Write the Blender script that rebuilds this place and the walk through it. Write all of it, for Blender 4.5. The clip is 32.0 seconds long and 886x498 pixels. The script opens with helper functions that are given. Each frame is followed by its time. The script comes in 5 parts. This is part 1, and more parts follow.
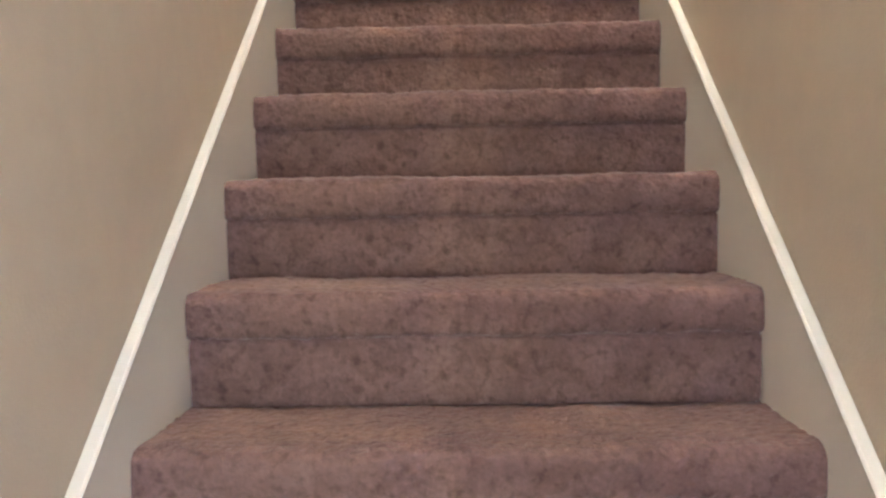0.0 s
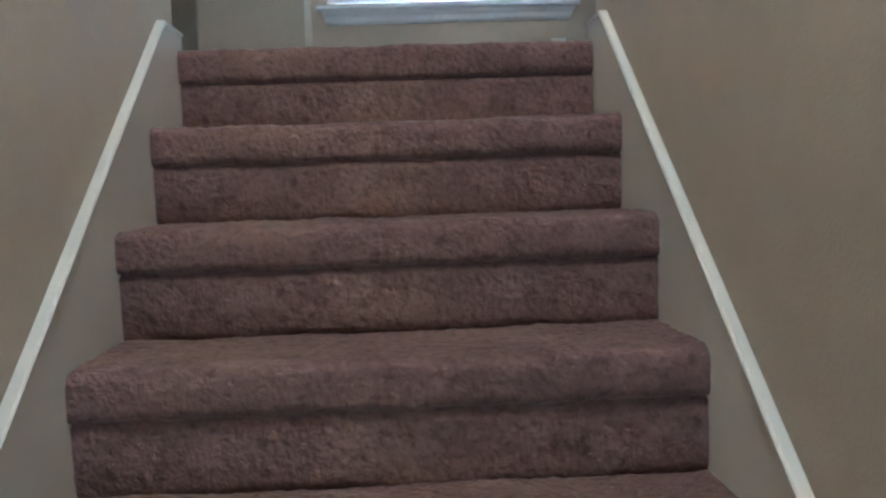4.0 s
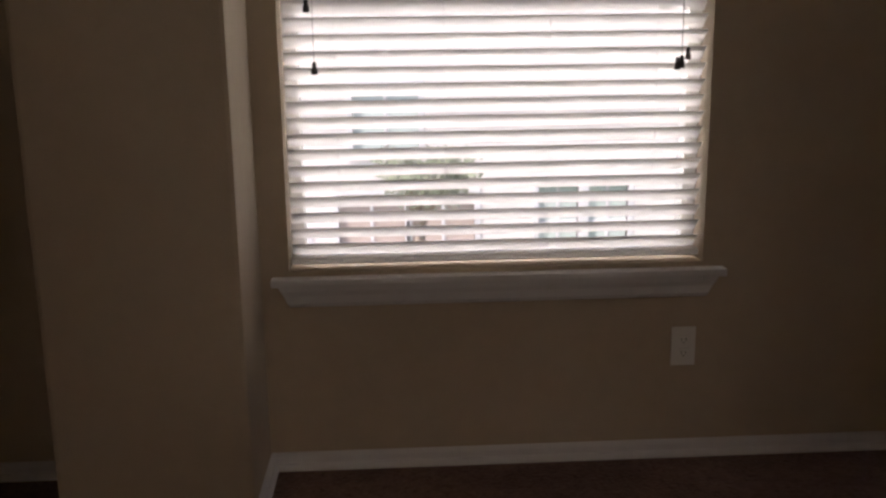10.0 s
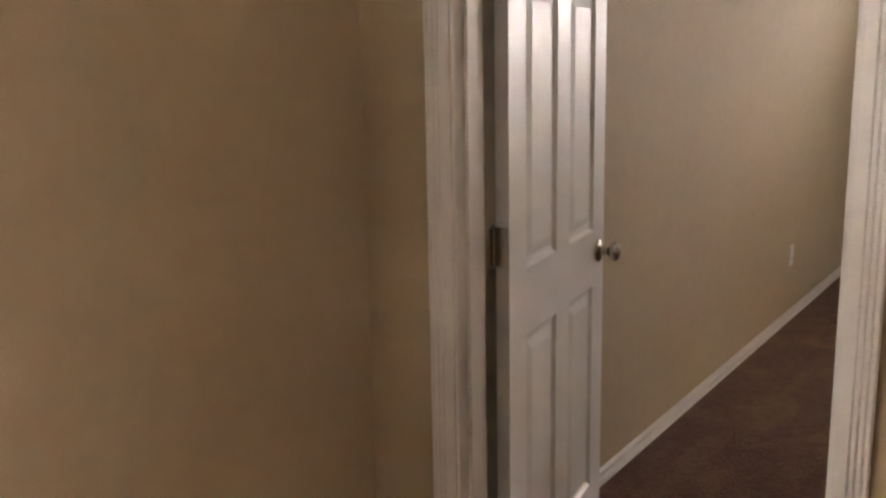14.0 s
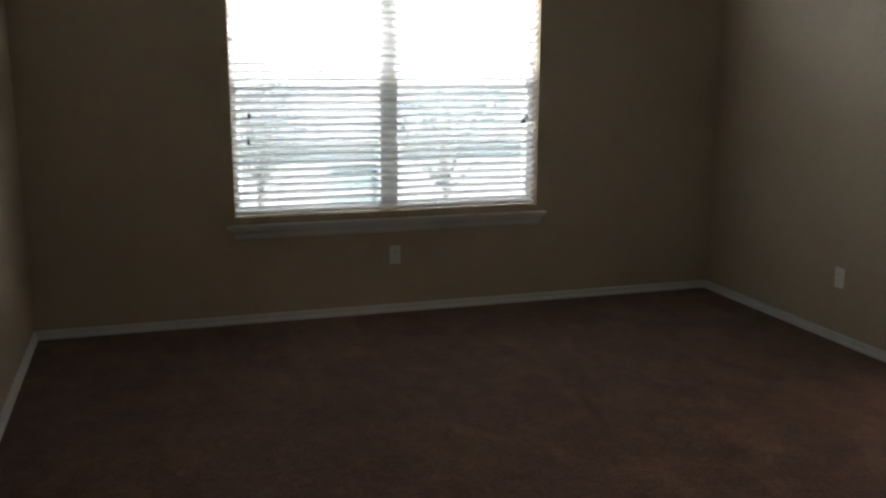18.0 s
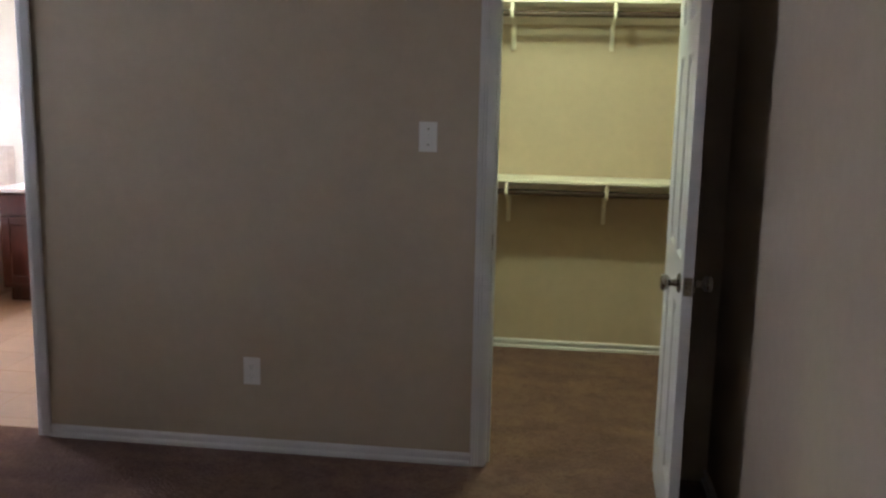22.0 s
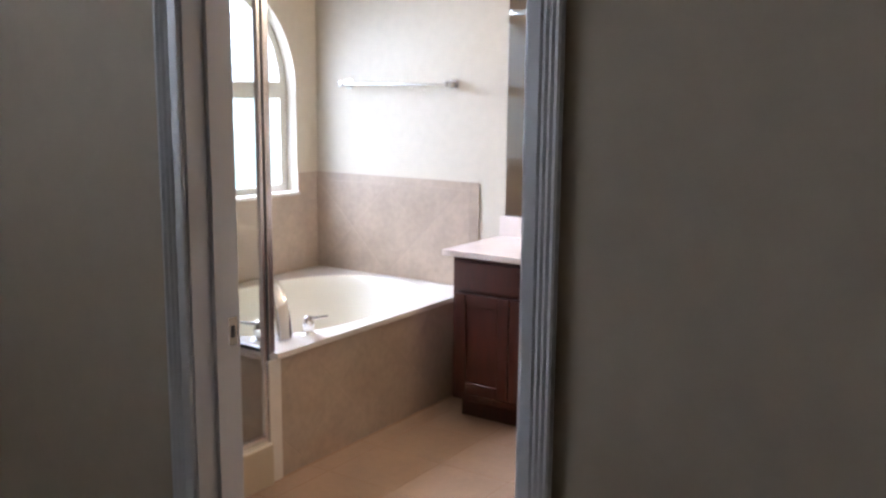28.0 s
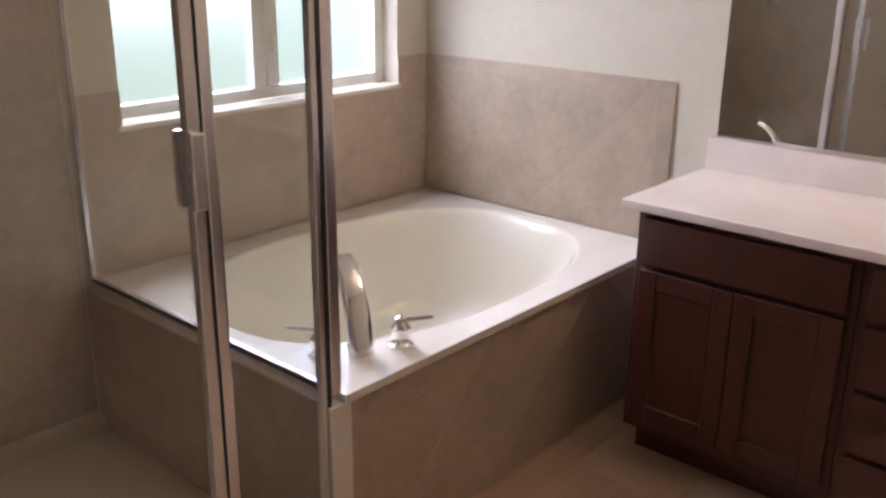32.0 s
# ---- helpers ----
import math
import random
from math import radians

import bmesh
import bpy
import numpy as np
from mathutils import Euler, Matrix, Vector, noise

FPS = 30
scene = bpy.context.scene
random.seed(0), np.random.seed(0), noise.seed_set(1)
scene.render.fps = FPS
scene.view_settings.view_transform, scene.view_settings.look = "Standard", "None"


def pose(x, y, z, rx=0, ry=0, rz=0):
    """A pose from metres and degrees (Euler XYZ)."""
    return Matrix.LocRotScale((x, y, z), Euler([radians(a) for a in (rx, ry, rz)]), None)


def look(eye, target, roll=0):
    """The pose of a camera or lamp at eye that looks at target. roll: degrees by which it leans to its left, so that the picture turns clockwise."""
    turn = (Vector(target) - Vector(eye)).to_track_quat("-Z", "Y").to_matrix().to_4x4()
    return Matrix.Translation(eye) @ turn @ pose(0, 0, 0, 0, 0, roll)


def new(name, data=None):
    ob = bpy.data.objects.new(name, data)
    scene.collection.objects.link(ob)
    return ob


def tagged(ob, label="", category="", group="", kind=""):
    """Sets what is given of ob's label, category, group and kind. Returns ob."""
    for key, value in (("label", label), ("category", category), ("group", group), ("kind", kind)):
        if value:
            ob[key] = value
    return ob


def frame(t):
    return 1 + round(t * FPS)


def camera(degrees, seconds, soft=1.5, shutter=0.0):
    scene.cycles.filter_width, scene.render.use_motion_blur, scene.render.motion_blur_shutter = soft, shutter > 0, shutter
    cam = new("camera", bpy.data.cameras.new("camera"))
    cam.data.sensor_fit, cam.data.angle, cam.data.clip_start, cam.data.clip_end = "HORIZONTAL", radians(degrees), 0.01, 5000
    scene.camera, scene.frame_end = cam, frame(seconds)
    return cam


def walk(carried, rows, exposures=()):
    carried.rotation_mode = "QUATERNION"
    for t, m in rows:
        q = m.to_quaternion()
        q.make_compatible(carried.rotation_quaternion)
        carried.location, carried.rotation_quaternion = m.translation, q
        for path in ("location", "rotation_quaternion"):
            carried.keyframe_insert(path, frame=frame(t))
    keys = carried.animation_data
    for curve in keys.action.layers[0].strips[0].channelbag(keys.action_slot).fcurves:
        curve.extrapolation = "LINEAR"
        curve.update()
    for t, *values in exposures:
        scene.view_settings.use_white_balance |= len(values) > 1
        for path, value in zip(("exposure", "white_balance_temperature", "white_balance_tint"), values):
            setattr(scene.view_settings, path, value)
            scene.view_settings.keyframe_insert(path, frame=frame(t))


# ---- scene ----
cam = camera(51.5, 32.0, 2.6)
PATH = [
    (0, (-0.005, -3.448, -1.360), (-0.060, -1.451, -1.459), -1.0),
    (1, (0.002, -3.094, -1.112), (0.012, -1.095, -1.182), -0.8),
    (2, (-0.019, -2.782, -0.840), (0.044, -0.785, -0.932), -0.1),
    (3, (0.026, -2.424, -0.594), (0.055, -0.426, -0.703), -1.4),
    (4, (0.026, -2.036, -0.327), (0.106, -0.041, -0.453), -2.0),
    (4.5, (0.017, -1.843, -0.210), (0.118, 0.152, -0.305), -2.2),
    (6.5, (-0.005, -1.141, 0.334), (0.079, 0.853, 0.200), -0.6),
    (7, (0.030, -1.010, 0.405), (0.027, 0.986, 0.269), -1.2),
    (7.5, (0.030, -0.900, 0.560), (-0.018, 1.091, 0.377), -1.0),
    (8, (0.029, -0.817, 0.752), (-0.055, 1.164, 0.493), -0.8),
    (8.5, (0.044, -0.615, 0.848), (-0.059, 1.362, 0.560), -0.7),
    (9, (0.084, -0.433, 0.895), (-0.011, 1.543, 0.602), -1.0),
    (9.5, (0.028, -0.232, 1.047), (0.033, 1.734, 0.680), -1.0),
    (10, (-0.014, -0.024, 1.180), (0.088, 1.928, 0.755), -0.8),
    (10.5, (-0.035, 0.154, 1.269), (0.140, 2.096, 0.824), 0.0),
    (11, (-0.088, 0.294, 1.363), (0.171, 2.222, 0.896), 0.1),
    (11.5, (-0.147, 0.410, 1.412), (0.253, 2.314, 0.947), 0.3),
    (12, (0.038, 0.463, 1.413), (0.518, 2.358, 0.989), -0.7),
    (12.5, (0.042, 0.785, 1.413), (0.956, 2.512, 0.986), -0.1),
    (13, (0.203, 0.775, 1.334), (1.308, 2.412, 1.021), -1.8),
    (13.5, (0.285, 0.842, 1.380), (1.596, 2.316, 1.050), -1.9),
    (14, (0.317, 1.175, 1.451), (1.923, 2.300, 1.056), -1.1),
    (14.5, (0.544, 1.330, 1.291), (2.288, 2.256, 0.976), -1.1),
    (15, (0.805, 1.480, 1.351), (2.641, 2.187, 0.994), -1.3),
    (15.5, (1.084, 1.620, 1.318), (3.005, 2.070, 0.989), -2.2),
    (17.5, (1.851, 1.940, 1.358), (3.768, 1.480, 1.017), 0.3),
    (18, (2.013, 1.779, 1.565), (3.878, 1.184, 1.158), 0.3),
    (18.5, (2.227, 1.735, 1.570), (4.007, 0.926, 1.149), -0.3),
    (19, (2.301, 1.857, 1.544), (3.940, 0.788, 1.134), -0.1),
    (19.5, (2.300, 1.870, 1.514), (3.796, 0.602, 1.122), -0.7),
    (20, (2.274, 1.926, 1.583), (3.599, 0.481, 1.183), -0.8),
    (20.5, (2.327, 1.873, 1.561), (3.437, 0.254, 1.178), -0.4),
    (21, (2.423, 1.796, 1.520), (3.268, 0.019, 1.159), 0.5),
    (21.5, (2.448, 1.691, 1.507), (3.009, -0.197, 1.159), 1.0),
    (22, (2.483, 1.648, 1.498), (2.730, -0.308, 1.159), 1.2),
    (22.5, (2.512, 1.623, 1.502), (2.531, -0.347, 1.157), 1.1),
    (23, (2.538, 1.567, 1.494), (2.505, -0.402, 1.143), 0.7),
    (23.5, (2.575, 1.504, 1.477), (2.609, -0.465, 1.124), 0.5),
    (24, (2.657, 1.415, 1.451), (2.835, -0.549, 1.118), 0.8),
    (24.5, (2.834, 1.243, 1.487), (3.126, -0.706, 1.150), 1.0),
    (25, (3.016, 1.077, 1.451), (3.448, -0.853, 1.153), 1.3),
    (25.5, (3.194, 0.906, 1.518), (3.775, -0.981, 1.199), 0.8),
    (26, (3.360, 0.587, 1.504), (4.097, -1.246, 1.197), 0.6),
    (26.5, (3.490, 0.292, 1.555), (4.324, -1.493, 1.230), 0.2),
    (28.5, (4.211, -0.984, 1.472), (5.372, -2.575, 1.124), 0.8),
    (29, (4.376, -1.200, 1.484), (5.587, -2.746, 1.109), 0.8),
    (29.5, (4.525, -1.451, 1.503), (5.825, -2.911, 1.081), 0.3),
    (30, (4.656, -1.622, 1.506), (6.018, -3.011, 1.040), -0.1),
    (30.5, (4.770, -1.742, 1.497), (6.165, -3.082, 0.989), -0.4),
    (31, (4.888, -1.824, 1.494), (6.265, -3.159, 0.930), -0.2),
    (31.5, (4.999, -1.883, 1.483), (6.319, -3.253, 0.866), 0.2),
    (32, (5.052, -1.913, 1.465), (6.300, -3.338, 0.823), 0.6),
]
EXPOSURES = [(0, 4.4, 5450, 14), (1, 4.25, 4950, 16), (2, 3.7, 4650, 17), (3, 3.25, 4350, 16), (4, 3.4, 4400, 4), (5.5, 3.2, 5100, 6), (6.5, 3.0, 4950, 2), (7, 2.85, 5200, 4), (8, 2.05, 5900, 11), (9, 1.5, 6500, 22),
             (10, 1.0, 6850, 28), (11, 0.75, 7000, 30), (12, 0.4, 7100, 28), (12.8, 0.4, 7200, 27), (13, 0.55, 7400, 26), (14, 3.45, 7700, 26), (14.5, 3.8, 6350, 18), (15.5, 3.9, 6150, 15), (17.5, 2.45, 6150, 12), (18, 2.15, 6150, 12),
             (19, 1.95, 6300, 16), (20, 1.95, 6500, 25), (21, 2.7, 6000, 22), (22, 2.55, 5900, 22), (22.5, 3.1, 5650, 24), (23, 3.85, 5500, 27), (24, 3.55, 5650, 25), (25, 2.5, 5850, 18), (26, 2.15, 5750, 18), (29, 1.85, 5800, 18),
             (30.5, 1.3, 6000, 21), (32, 1.35, 6300, 24)]
walk(cam, [(t, look(eye, target, roll)) for t, eye, target, roll in PATH], EXPOSURES)

# ==== body ====
# ---------------------------------------------------------------- plan (metres)
YN = 2.46            # inner face of the north wall, loft and bedroom
XLE = 1.862           # loft's east wall, loft side
XBW = 1.968           # bedroom's west wall
XSW = 1.862          # the same wall south of the jog, which stands further back
YJ = 0.80            # the jog
XE = 7.43            # bedroom's east wall
YS = -1.88           # bedroom's south wall, bedroom side
YB = -1.995           # the same wall, bathroom and closet side
YBS = -4.59          # bathroom's south wall
XBE = 7.49           # bathroom's east wall
XCE = 4.10           # wall between closet and bathroom, closet side
YCS = -3.69          # closet's back wall
XW = -2.60           # loft's west wall
CEIL = 2.60
RISE, RUN, SW = 0.187, 0.2515, 0.455
STEPS = 15
ZL = -STEPS * RISE
YL = -STEPS * RUN - 2.2
LW = (-0.31, 0.85, 0.585, 2.10)      # loft window: x0 x1 z0 z1
BW = (-0.58, 1.33, 0.64, 2.20)      # bedroom window: y0 y1 z0 z1
TW = (-4.425, -3.28, 0.93, 1.49)     # bath window: y0 y1, sill, spring line
ED = (1.455, 2.240)                   # entry door opening, y
CD = (2.035, 2.755)                   # closet door opening, x
BD = (4.655, 5.412)                   # bath door opening, x
DH = 2.04
T = 0.12
YW = 0.055           # ends of the stairwell walls
arch_r, arch_y = (TW[1] - TW[0]) / 2, (TW[0] + TW[1]) / 2


# ---------------------------------------------------------------- world and lights
world = bpy.data.worlds.new("sky")
scene.world = world
world.use_nodes = True
wn = world.node_tree
sky = wn.nodes.new("ShaderNodeTexSky")
sky.sky_type, sky.sun_disc = "NISHITA", False
sky.sun_elevation, sky.sun_rotation = radians(55), radians(230)
wn.links.new(sky.outputs[0], wn.nodes["Background"].inputs[0])
wn.nodes["Background"].inputs[1].default_value = 0.12
sun = new("sun", bpy.data.lights.new("sun", "SUN"))
sun.data.energy, sun.data.angle, sun.data.color = 3.6, radians(0.6), (1, 0.95, 0.88)
sun.matrix_world = look((-12, -9, 22), (0, 0, 0))


def window_light(name, place, target, w, h, watts):
    ob = new(name, bpy.data.lights.new(name, "AREA"))
    ob.data.shape, ob.data.size, ob.data.size_y, ob.data.energy = "RECTANGLE", w, h, watts
    ob.data.color = (0.9, 0.96, 1.0)
    ob.matrix_world = look(place, target)
    return ob


# unseen light at the foot of the stairs, added behind two made-up openings
window_light("lower_side_light", (1.1, -4.9, ZL + 1.5), (-0.4, -3.3, ZL + 1.6), 1.2, 1.6, 11)
window_light("lower_end_light", (0.15, YL - 0.3, ZL + 1.6), (-0.1, 0, ZL + 1.5), 0.9, 1.6, 4)
window_light("loft_sky_light", (0.28, YN + 0.9, 2.3), (0.28, YN - 1, 1.0), 1.6, 1.2, 46)
window_light("bedroom_sky_light", (XE + 0.62, 0.3, 2.3), (XE - 1, 0.0, 0.75), 2.2, 1.2, 46)
window_light("bath_sky_light", (XBE + 0.7, arch_y, 2.0), (XBE - 1, arch_y, 0.9), 1.5, 1.5, 37)


# ---------------------------------------------------------------- mesh helpers
def bm_new():
    return bmesh.new()


def add_box(bm, x0, x1, y0, y1, z0, z1, bevel=0.0, seg=1):
    made = bmesh.ops.create_cube(bm, size=1.0)["verts"]
    for v in made:
        v.co = Vector((x0 + (v.co.x + 0.5) * (x1 - x0), y0 + (v.co.y + 0.5) * (y1 - y0), z0 + (v.co.z + 0.5) * (z1 - z0)))
    if bevel:
        edges = list({e for v in made for e in v.link_edges})
        bmesh.ops.bevel(bm, geom=edges, offset=bevel, segments=seg, affect="EDGES", profile=0.7)
    return bm


def box(x0, x1, y0, y1, z0, z1, bevel=0.0, seg=1):
    return add_box(bm_new(), x0, x1, y0, y1, z0, z1, bevel, seg)


def add_cyl(bm, a, b, r0, r1=None, n=20, caps=True):
    a, b = Vector(a), Vector(b)
    r1 = r0 if r1 is None else r1
    q = (b - a).to_track_quat("Z", "Y").to_matrix().to_4x4()
    m = Matrix.Translation((a + b) / 2) @ q
    bmesh.ops.create_cone(bm, cap_ends=caps, segments=n, radius1=r0, radius2=r1, depth=(b - a).length, matrix=m)
    return bm


def add_turned(bm, base, axis, rings, n=24):
    """A turned solid: rings of (distance along the axis, radius)."""
    q = Vector(axis).to_track_quat("Z", "Y").to_matrix()
    base = Vector(base)
    loops = []
    for d, r in rings:
        loops.append([bm.verts.new(base + q @ Vector((r * math.cos(2 * math.pi * i / n), r * math.sin(2 * math.pi * i / n), d))) for i in range(n)])
    for lo, hi in zip(loops, loops[1:]):
        for i in range(n):
            bm.faces.new((lo[i], lo[(i + 1) % n], hi[(i + 1) % n], hi[i]))
    bm.faces.new(loops[0][::-1]), bm.faces.new(loops[-1])
    return bm


def add_sweep(bm, profile, path, side, up=(0, 0, 1), caps=True):
    """Sweep a closed profile of (out, up) pairs along straight points; side is the outward direction."""
    side, up = Vector(side), Vector(up)
    loops = [[bm.verts.new(Vector(p) + side * o + up * u) for o, u in profile] for p in path]
    n = len(profile)
    for lo, hi in zip(loops, loops[1:]):
        for i in range(n):
            bm.faces.new((lo[i], lo[(i + 1) % n], hi[(i + 1) % n], hi[i]))
    if caps:
        bm.faces.new(loops[0][::-1]), bm.faces.new(loops[-1])
    return bm


def mesh_of(name, bm, material, smooth=False):
    bmesh.ops.recalc_face_normals(bm, faces=bm.faces)
    me = bpy.data.meshes.new(name)
    bm.to_mesh(me)
    bm.free()
    me.materials.append(material)
    if smooth:
        me.polygons.foreach_set("use_smooth", [True] * len(me.polygons))
        me.set_sharp_from_angle(angle=radians(40))
    return me


def part(name, bm, material, parent=None, label="", smooth=False):
    ob = new(name, mesh_of(name, bm, material, smooth))
    if parent is not None:
        ob.parent = parent
    return tagged(ob, label=label)


def thing(name, label, category, group="", kind="", at=(0, 0, 0), rz=0):
    ob = new(name)
    ob.empty_display_size = 0.1
    ob.matrix_basis = pose(*at, 0, 0, rz)
    return tagged(ob, label, category, group, kind)


def setting(name, bm, material, label, category, smooth=False):
    return tagged(part(name, bm, material, smooth=smooth), label, category, kind="structure")


def slab(axis, p0, p1, a0, a1, z0, z1, holes=()):
    """A wall between p0 and p1 on its axis ('x' or 'y'), from a0 to a1 along, with holes (a0, a1, z0, z1) right through."""
    al = sorted({a0, a1, *(v for h in holes for v in h[:2] if a0 < v < a1)})
    zl = sorted({z0, z1, *(v for h in holes for v in h[2:4] if z0 < v < z1)})
    solid = {}
    for i in range(len(al) - 1):
        for j in range(len(zl) - 1):
            ca, cz = (al[i] + al[i + 1]) / 2, (zl[j] + zl[j + 1]) / 2
            solid[i, j] = not any(h[0] < ca < h[1] and h[2] < cz < h[3] for h in holes)
    bm = bm_new()
    seen = {}

    def v(p, a, z):
        key = (p, a, z)
        if key not in seen:
            seen[key] = bm.verts.new((p, a, z) if axis == "x" else (a, p, z))
        return seen[key]

    for (i, j), full in solid.items():
        if not full:
            continue
        a, b, c, d = al[i], al[i + 1], zl[j], zl[j + 1]
        bm.faces.new((v(p0, a, c), v(p0, b, c), v(p0, b, d), v(p0, a, d)))
        bm.faces.new((v(p1, a, c), v(p1, a, d), v(p1, b, d), v(p1, b, c)))
        for di, dj, e, f in ((-1, 0, (a, c), (a, d)), (1, 0, (b, c), (b, d)), (0, -1, (a, c), (b, c)), (0, 1, (a, d), (b, d))):
            if not solid.get((i + di, j + dj), False):
                bm.faces.new((v(p0, *e), v(p0, *f), v(p1, *f), v(p1, *e)))
    return bm


# ---------------------------------------------------------------- materials
def material(name, colour, rough=0.6, metal=0.0, grain=0.0, grain_size=0.01, stain=0.0, stain_size=0.6, bump=0.0, bump_size=0.004, coat=0.0, vary=0.0, spec=0.5):
    """A plain painted or moulded surface: colour with stains at a large scale, grain at a small one, and relief."""
    m = bpy.data.materials.new(name)
    m.use_nodes = True
    nt = m.node_tree
    b = nt.nodes["Principled BSDF"]
    b.inputs["Roughness"].default_value, b.inputs["Metallic"].default_value = rough, metal
    b.inputs["Specular IOR Level"].default_value = spec
    b.inputs["Coat Weight"].default_value = coat
    co = nt.nodes.new("ShaderNodeTexCoord")

    def noise_at(size, detail=3.0):
        n = nt.nodes.new("ShaderNodeTexNoise")
        n.inputs["Scale"].default_value, n.inputs["Detail"].default_value = 1 / size, detail
        nt.links.new(co.outputs["Object"], n.inputs["Vector"])
        return n.outputs["Fac"]

    value = None

    def shade(fac, amount):
        nonlocal value
        r = nt.nodes.new("ShaderNodeMapRange")
        r.inputs["From Min"].default_value, r.inputs["From Max"].default_value = 0.25, 0.75
        r.inputs["To Min"].default_value, r.inputs["To Max"].default_value = 1 - amount, 1 + amount
        nt.links.new(fac, r.inputs["Value"])
        if value is None:
            value = r.outputs[0]
        else:
            mu = nt.nodes.new("ShaderNodeMath")
            mu.operation = "MULTIPLY"
            nt.links.new(value, mu.inputs[0]), nt.links.new(r.outputs[0], mu.inputs[1])
            value = mu.outputs[0]

    if stain:
        shade(noise_at(stain_size), stain)
    if grain:
        shade(noise_at(grain_size), grain)
    if vary:
        info = nt.nodes.new("ShaderNodeObjectInfo")
        r = nt.nodes.new("ShaderNodeMapRange")
        r.inputs["From Min"].default_value, r.inputs["From Max"].default_value = 0.0, 1.0
        r.inputs["To Min"].default_value, r.inputs["To Max"].default_value = 0.25, 0.75
        nt.links.new(info.outputs["Random"], r.inputs["Value"])
        shade(r.outputs[0], vary)
    if value is None:
        b.inputs["Base Color"].default_value = (*colour, 1)
    else:
        mix = nt.nodes.new("ShaderNodeVectorMath")
        mix.operation = "SCALE"
        mix.inputs[0].default_value = colour
        nt.links.new(value, mix.inputs["Scale"])
        nt.links.new(mix.outputs[0], b.inputs["Base Color"])
    if bump:
        bp = nt.nodes.new("ShaderNodeBump")
        bp.inputs["Strength"].default_value, bp.inputs["Distance"].default_value = 1.0, bump
        nt.links.new(noise_at(bump_size, 2.0), bp.inputs["Height"])
        nt.links.new(bp.outputs[0], b.inputs["Normal"])
    return m


def wood_material(name, dark, light, size=0.02):
    m = material(name, light, 0.38, coat=0.25)
    nt = m.node_tree
    b = nt.nodes["Principled BSDF"]
    co = nt.nodes.new("ShaderNodeTexCoord")
    mp = nt.nodes.new("ShaderNodeMapping")
    mp.inputs["Scale"].default_value = (1 / size, 1 / size, 0.12 / size)
    n = nt.nodes.new("ShaderNodeTexNoise")
    n.inputs["Scale"].default_value, n.inputs["Detail"].default_value, n.inputs["Distortion"].default_value = 1.0, 5.0, 0.8
    ramp = nt.nodes.new("ShaderNodeValToRGB")
    ramp.color_ramp.elements[0].position, ramp.color_ramp.elements[1].position = 0.3, 0.72
    ramp.color_ramp.elements[0].color, ramp.color_ramp.elements[1].color = (*dark, 1), (*light, 1)
    nt.links.new(co.outputs["Object"], mp.inputs[0]), nt.links.new(mp.outputs[0], n.inputs["Vector"])
    nt.links.new(n.outputs["Fac"], ramp.inputs[0]), nt.links.new(ramp.outputs[0], b.inputs["Base Color"])
    return m


def glass_material(name, rough=0.0, tint=(1, 1, 1), ior=1.45):
    m = bpy.data.materials.new(name)
    m.use_nodes = True
    b = m.node_tree.nodes["Principled BSDF"]
    b.inputs["Transmission Weight"].default_value, b.inputs["Roughness"].default_value = 1.0, rough
    b.inputs["IOR"].default_value, b.inputs["Base Color"].default_value = ior, (*tint, 1)
    return m


WALL = material("beige_wall_paint", (0.475, 0.388, 0.290), 0.75, grain=0.03, grain_size=0.05, stain=0.05, stain_size=0.9, bump=0.0006, bump_size=0.006, spec=0.25)
BATHWALL = material("pale_cream_paint", (0.61, 0.55, 0.445), 0.7, grain=0.03, grain_size=0.05, stain=0.04, stain_size=0.9, bump=0.0006, bump_size=0.006, spec=0.25)
CEILING = material("ceiling_paint", (0.72, 0.69, 0.63), 0.9, stain=0.03, bump=0.003, bump_size=0.012)
TRIM = material("white_trim_paint", (0.66, 0.65, 0.655), 0.38, stain=0.03, stain_size=0.35)
CAPP = material("skirt_cap_paint", (0.53, 0.48, 0.405), 0.4, stain=0.04, stain_size=0.2)
SKIRT = material("stair_skirt_paint", (0.60, 0.54, 0.45), 0.45, stain=0.04, stain_size=0.3, bump=0.0004, bump_size=0.01)
CARPET = material("brown_carpet", (0.158, 0.090, 0.0755), 0.95, grain=0.16, grain_size=0.009, stain=0.16, stain_size=0.22, bump=0.0075, bump_size=0.012, spec=0.03)


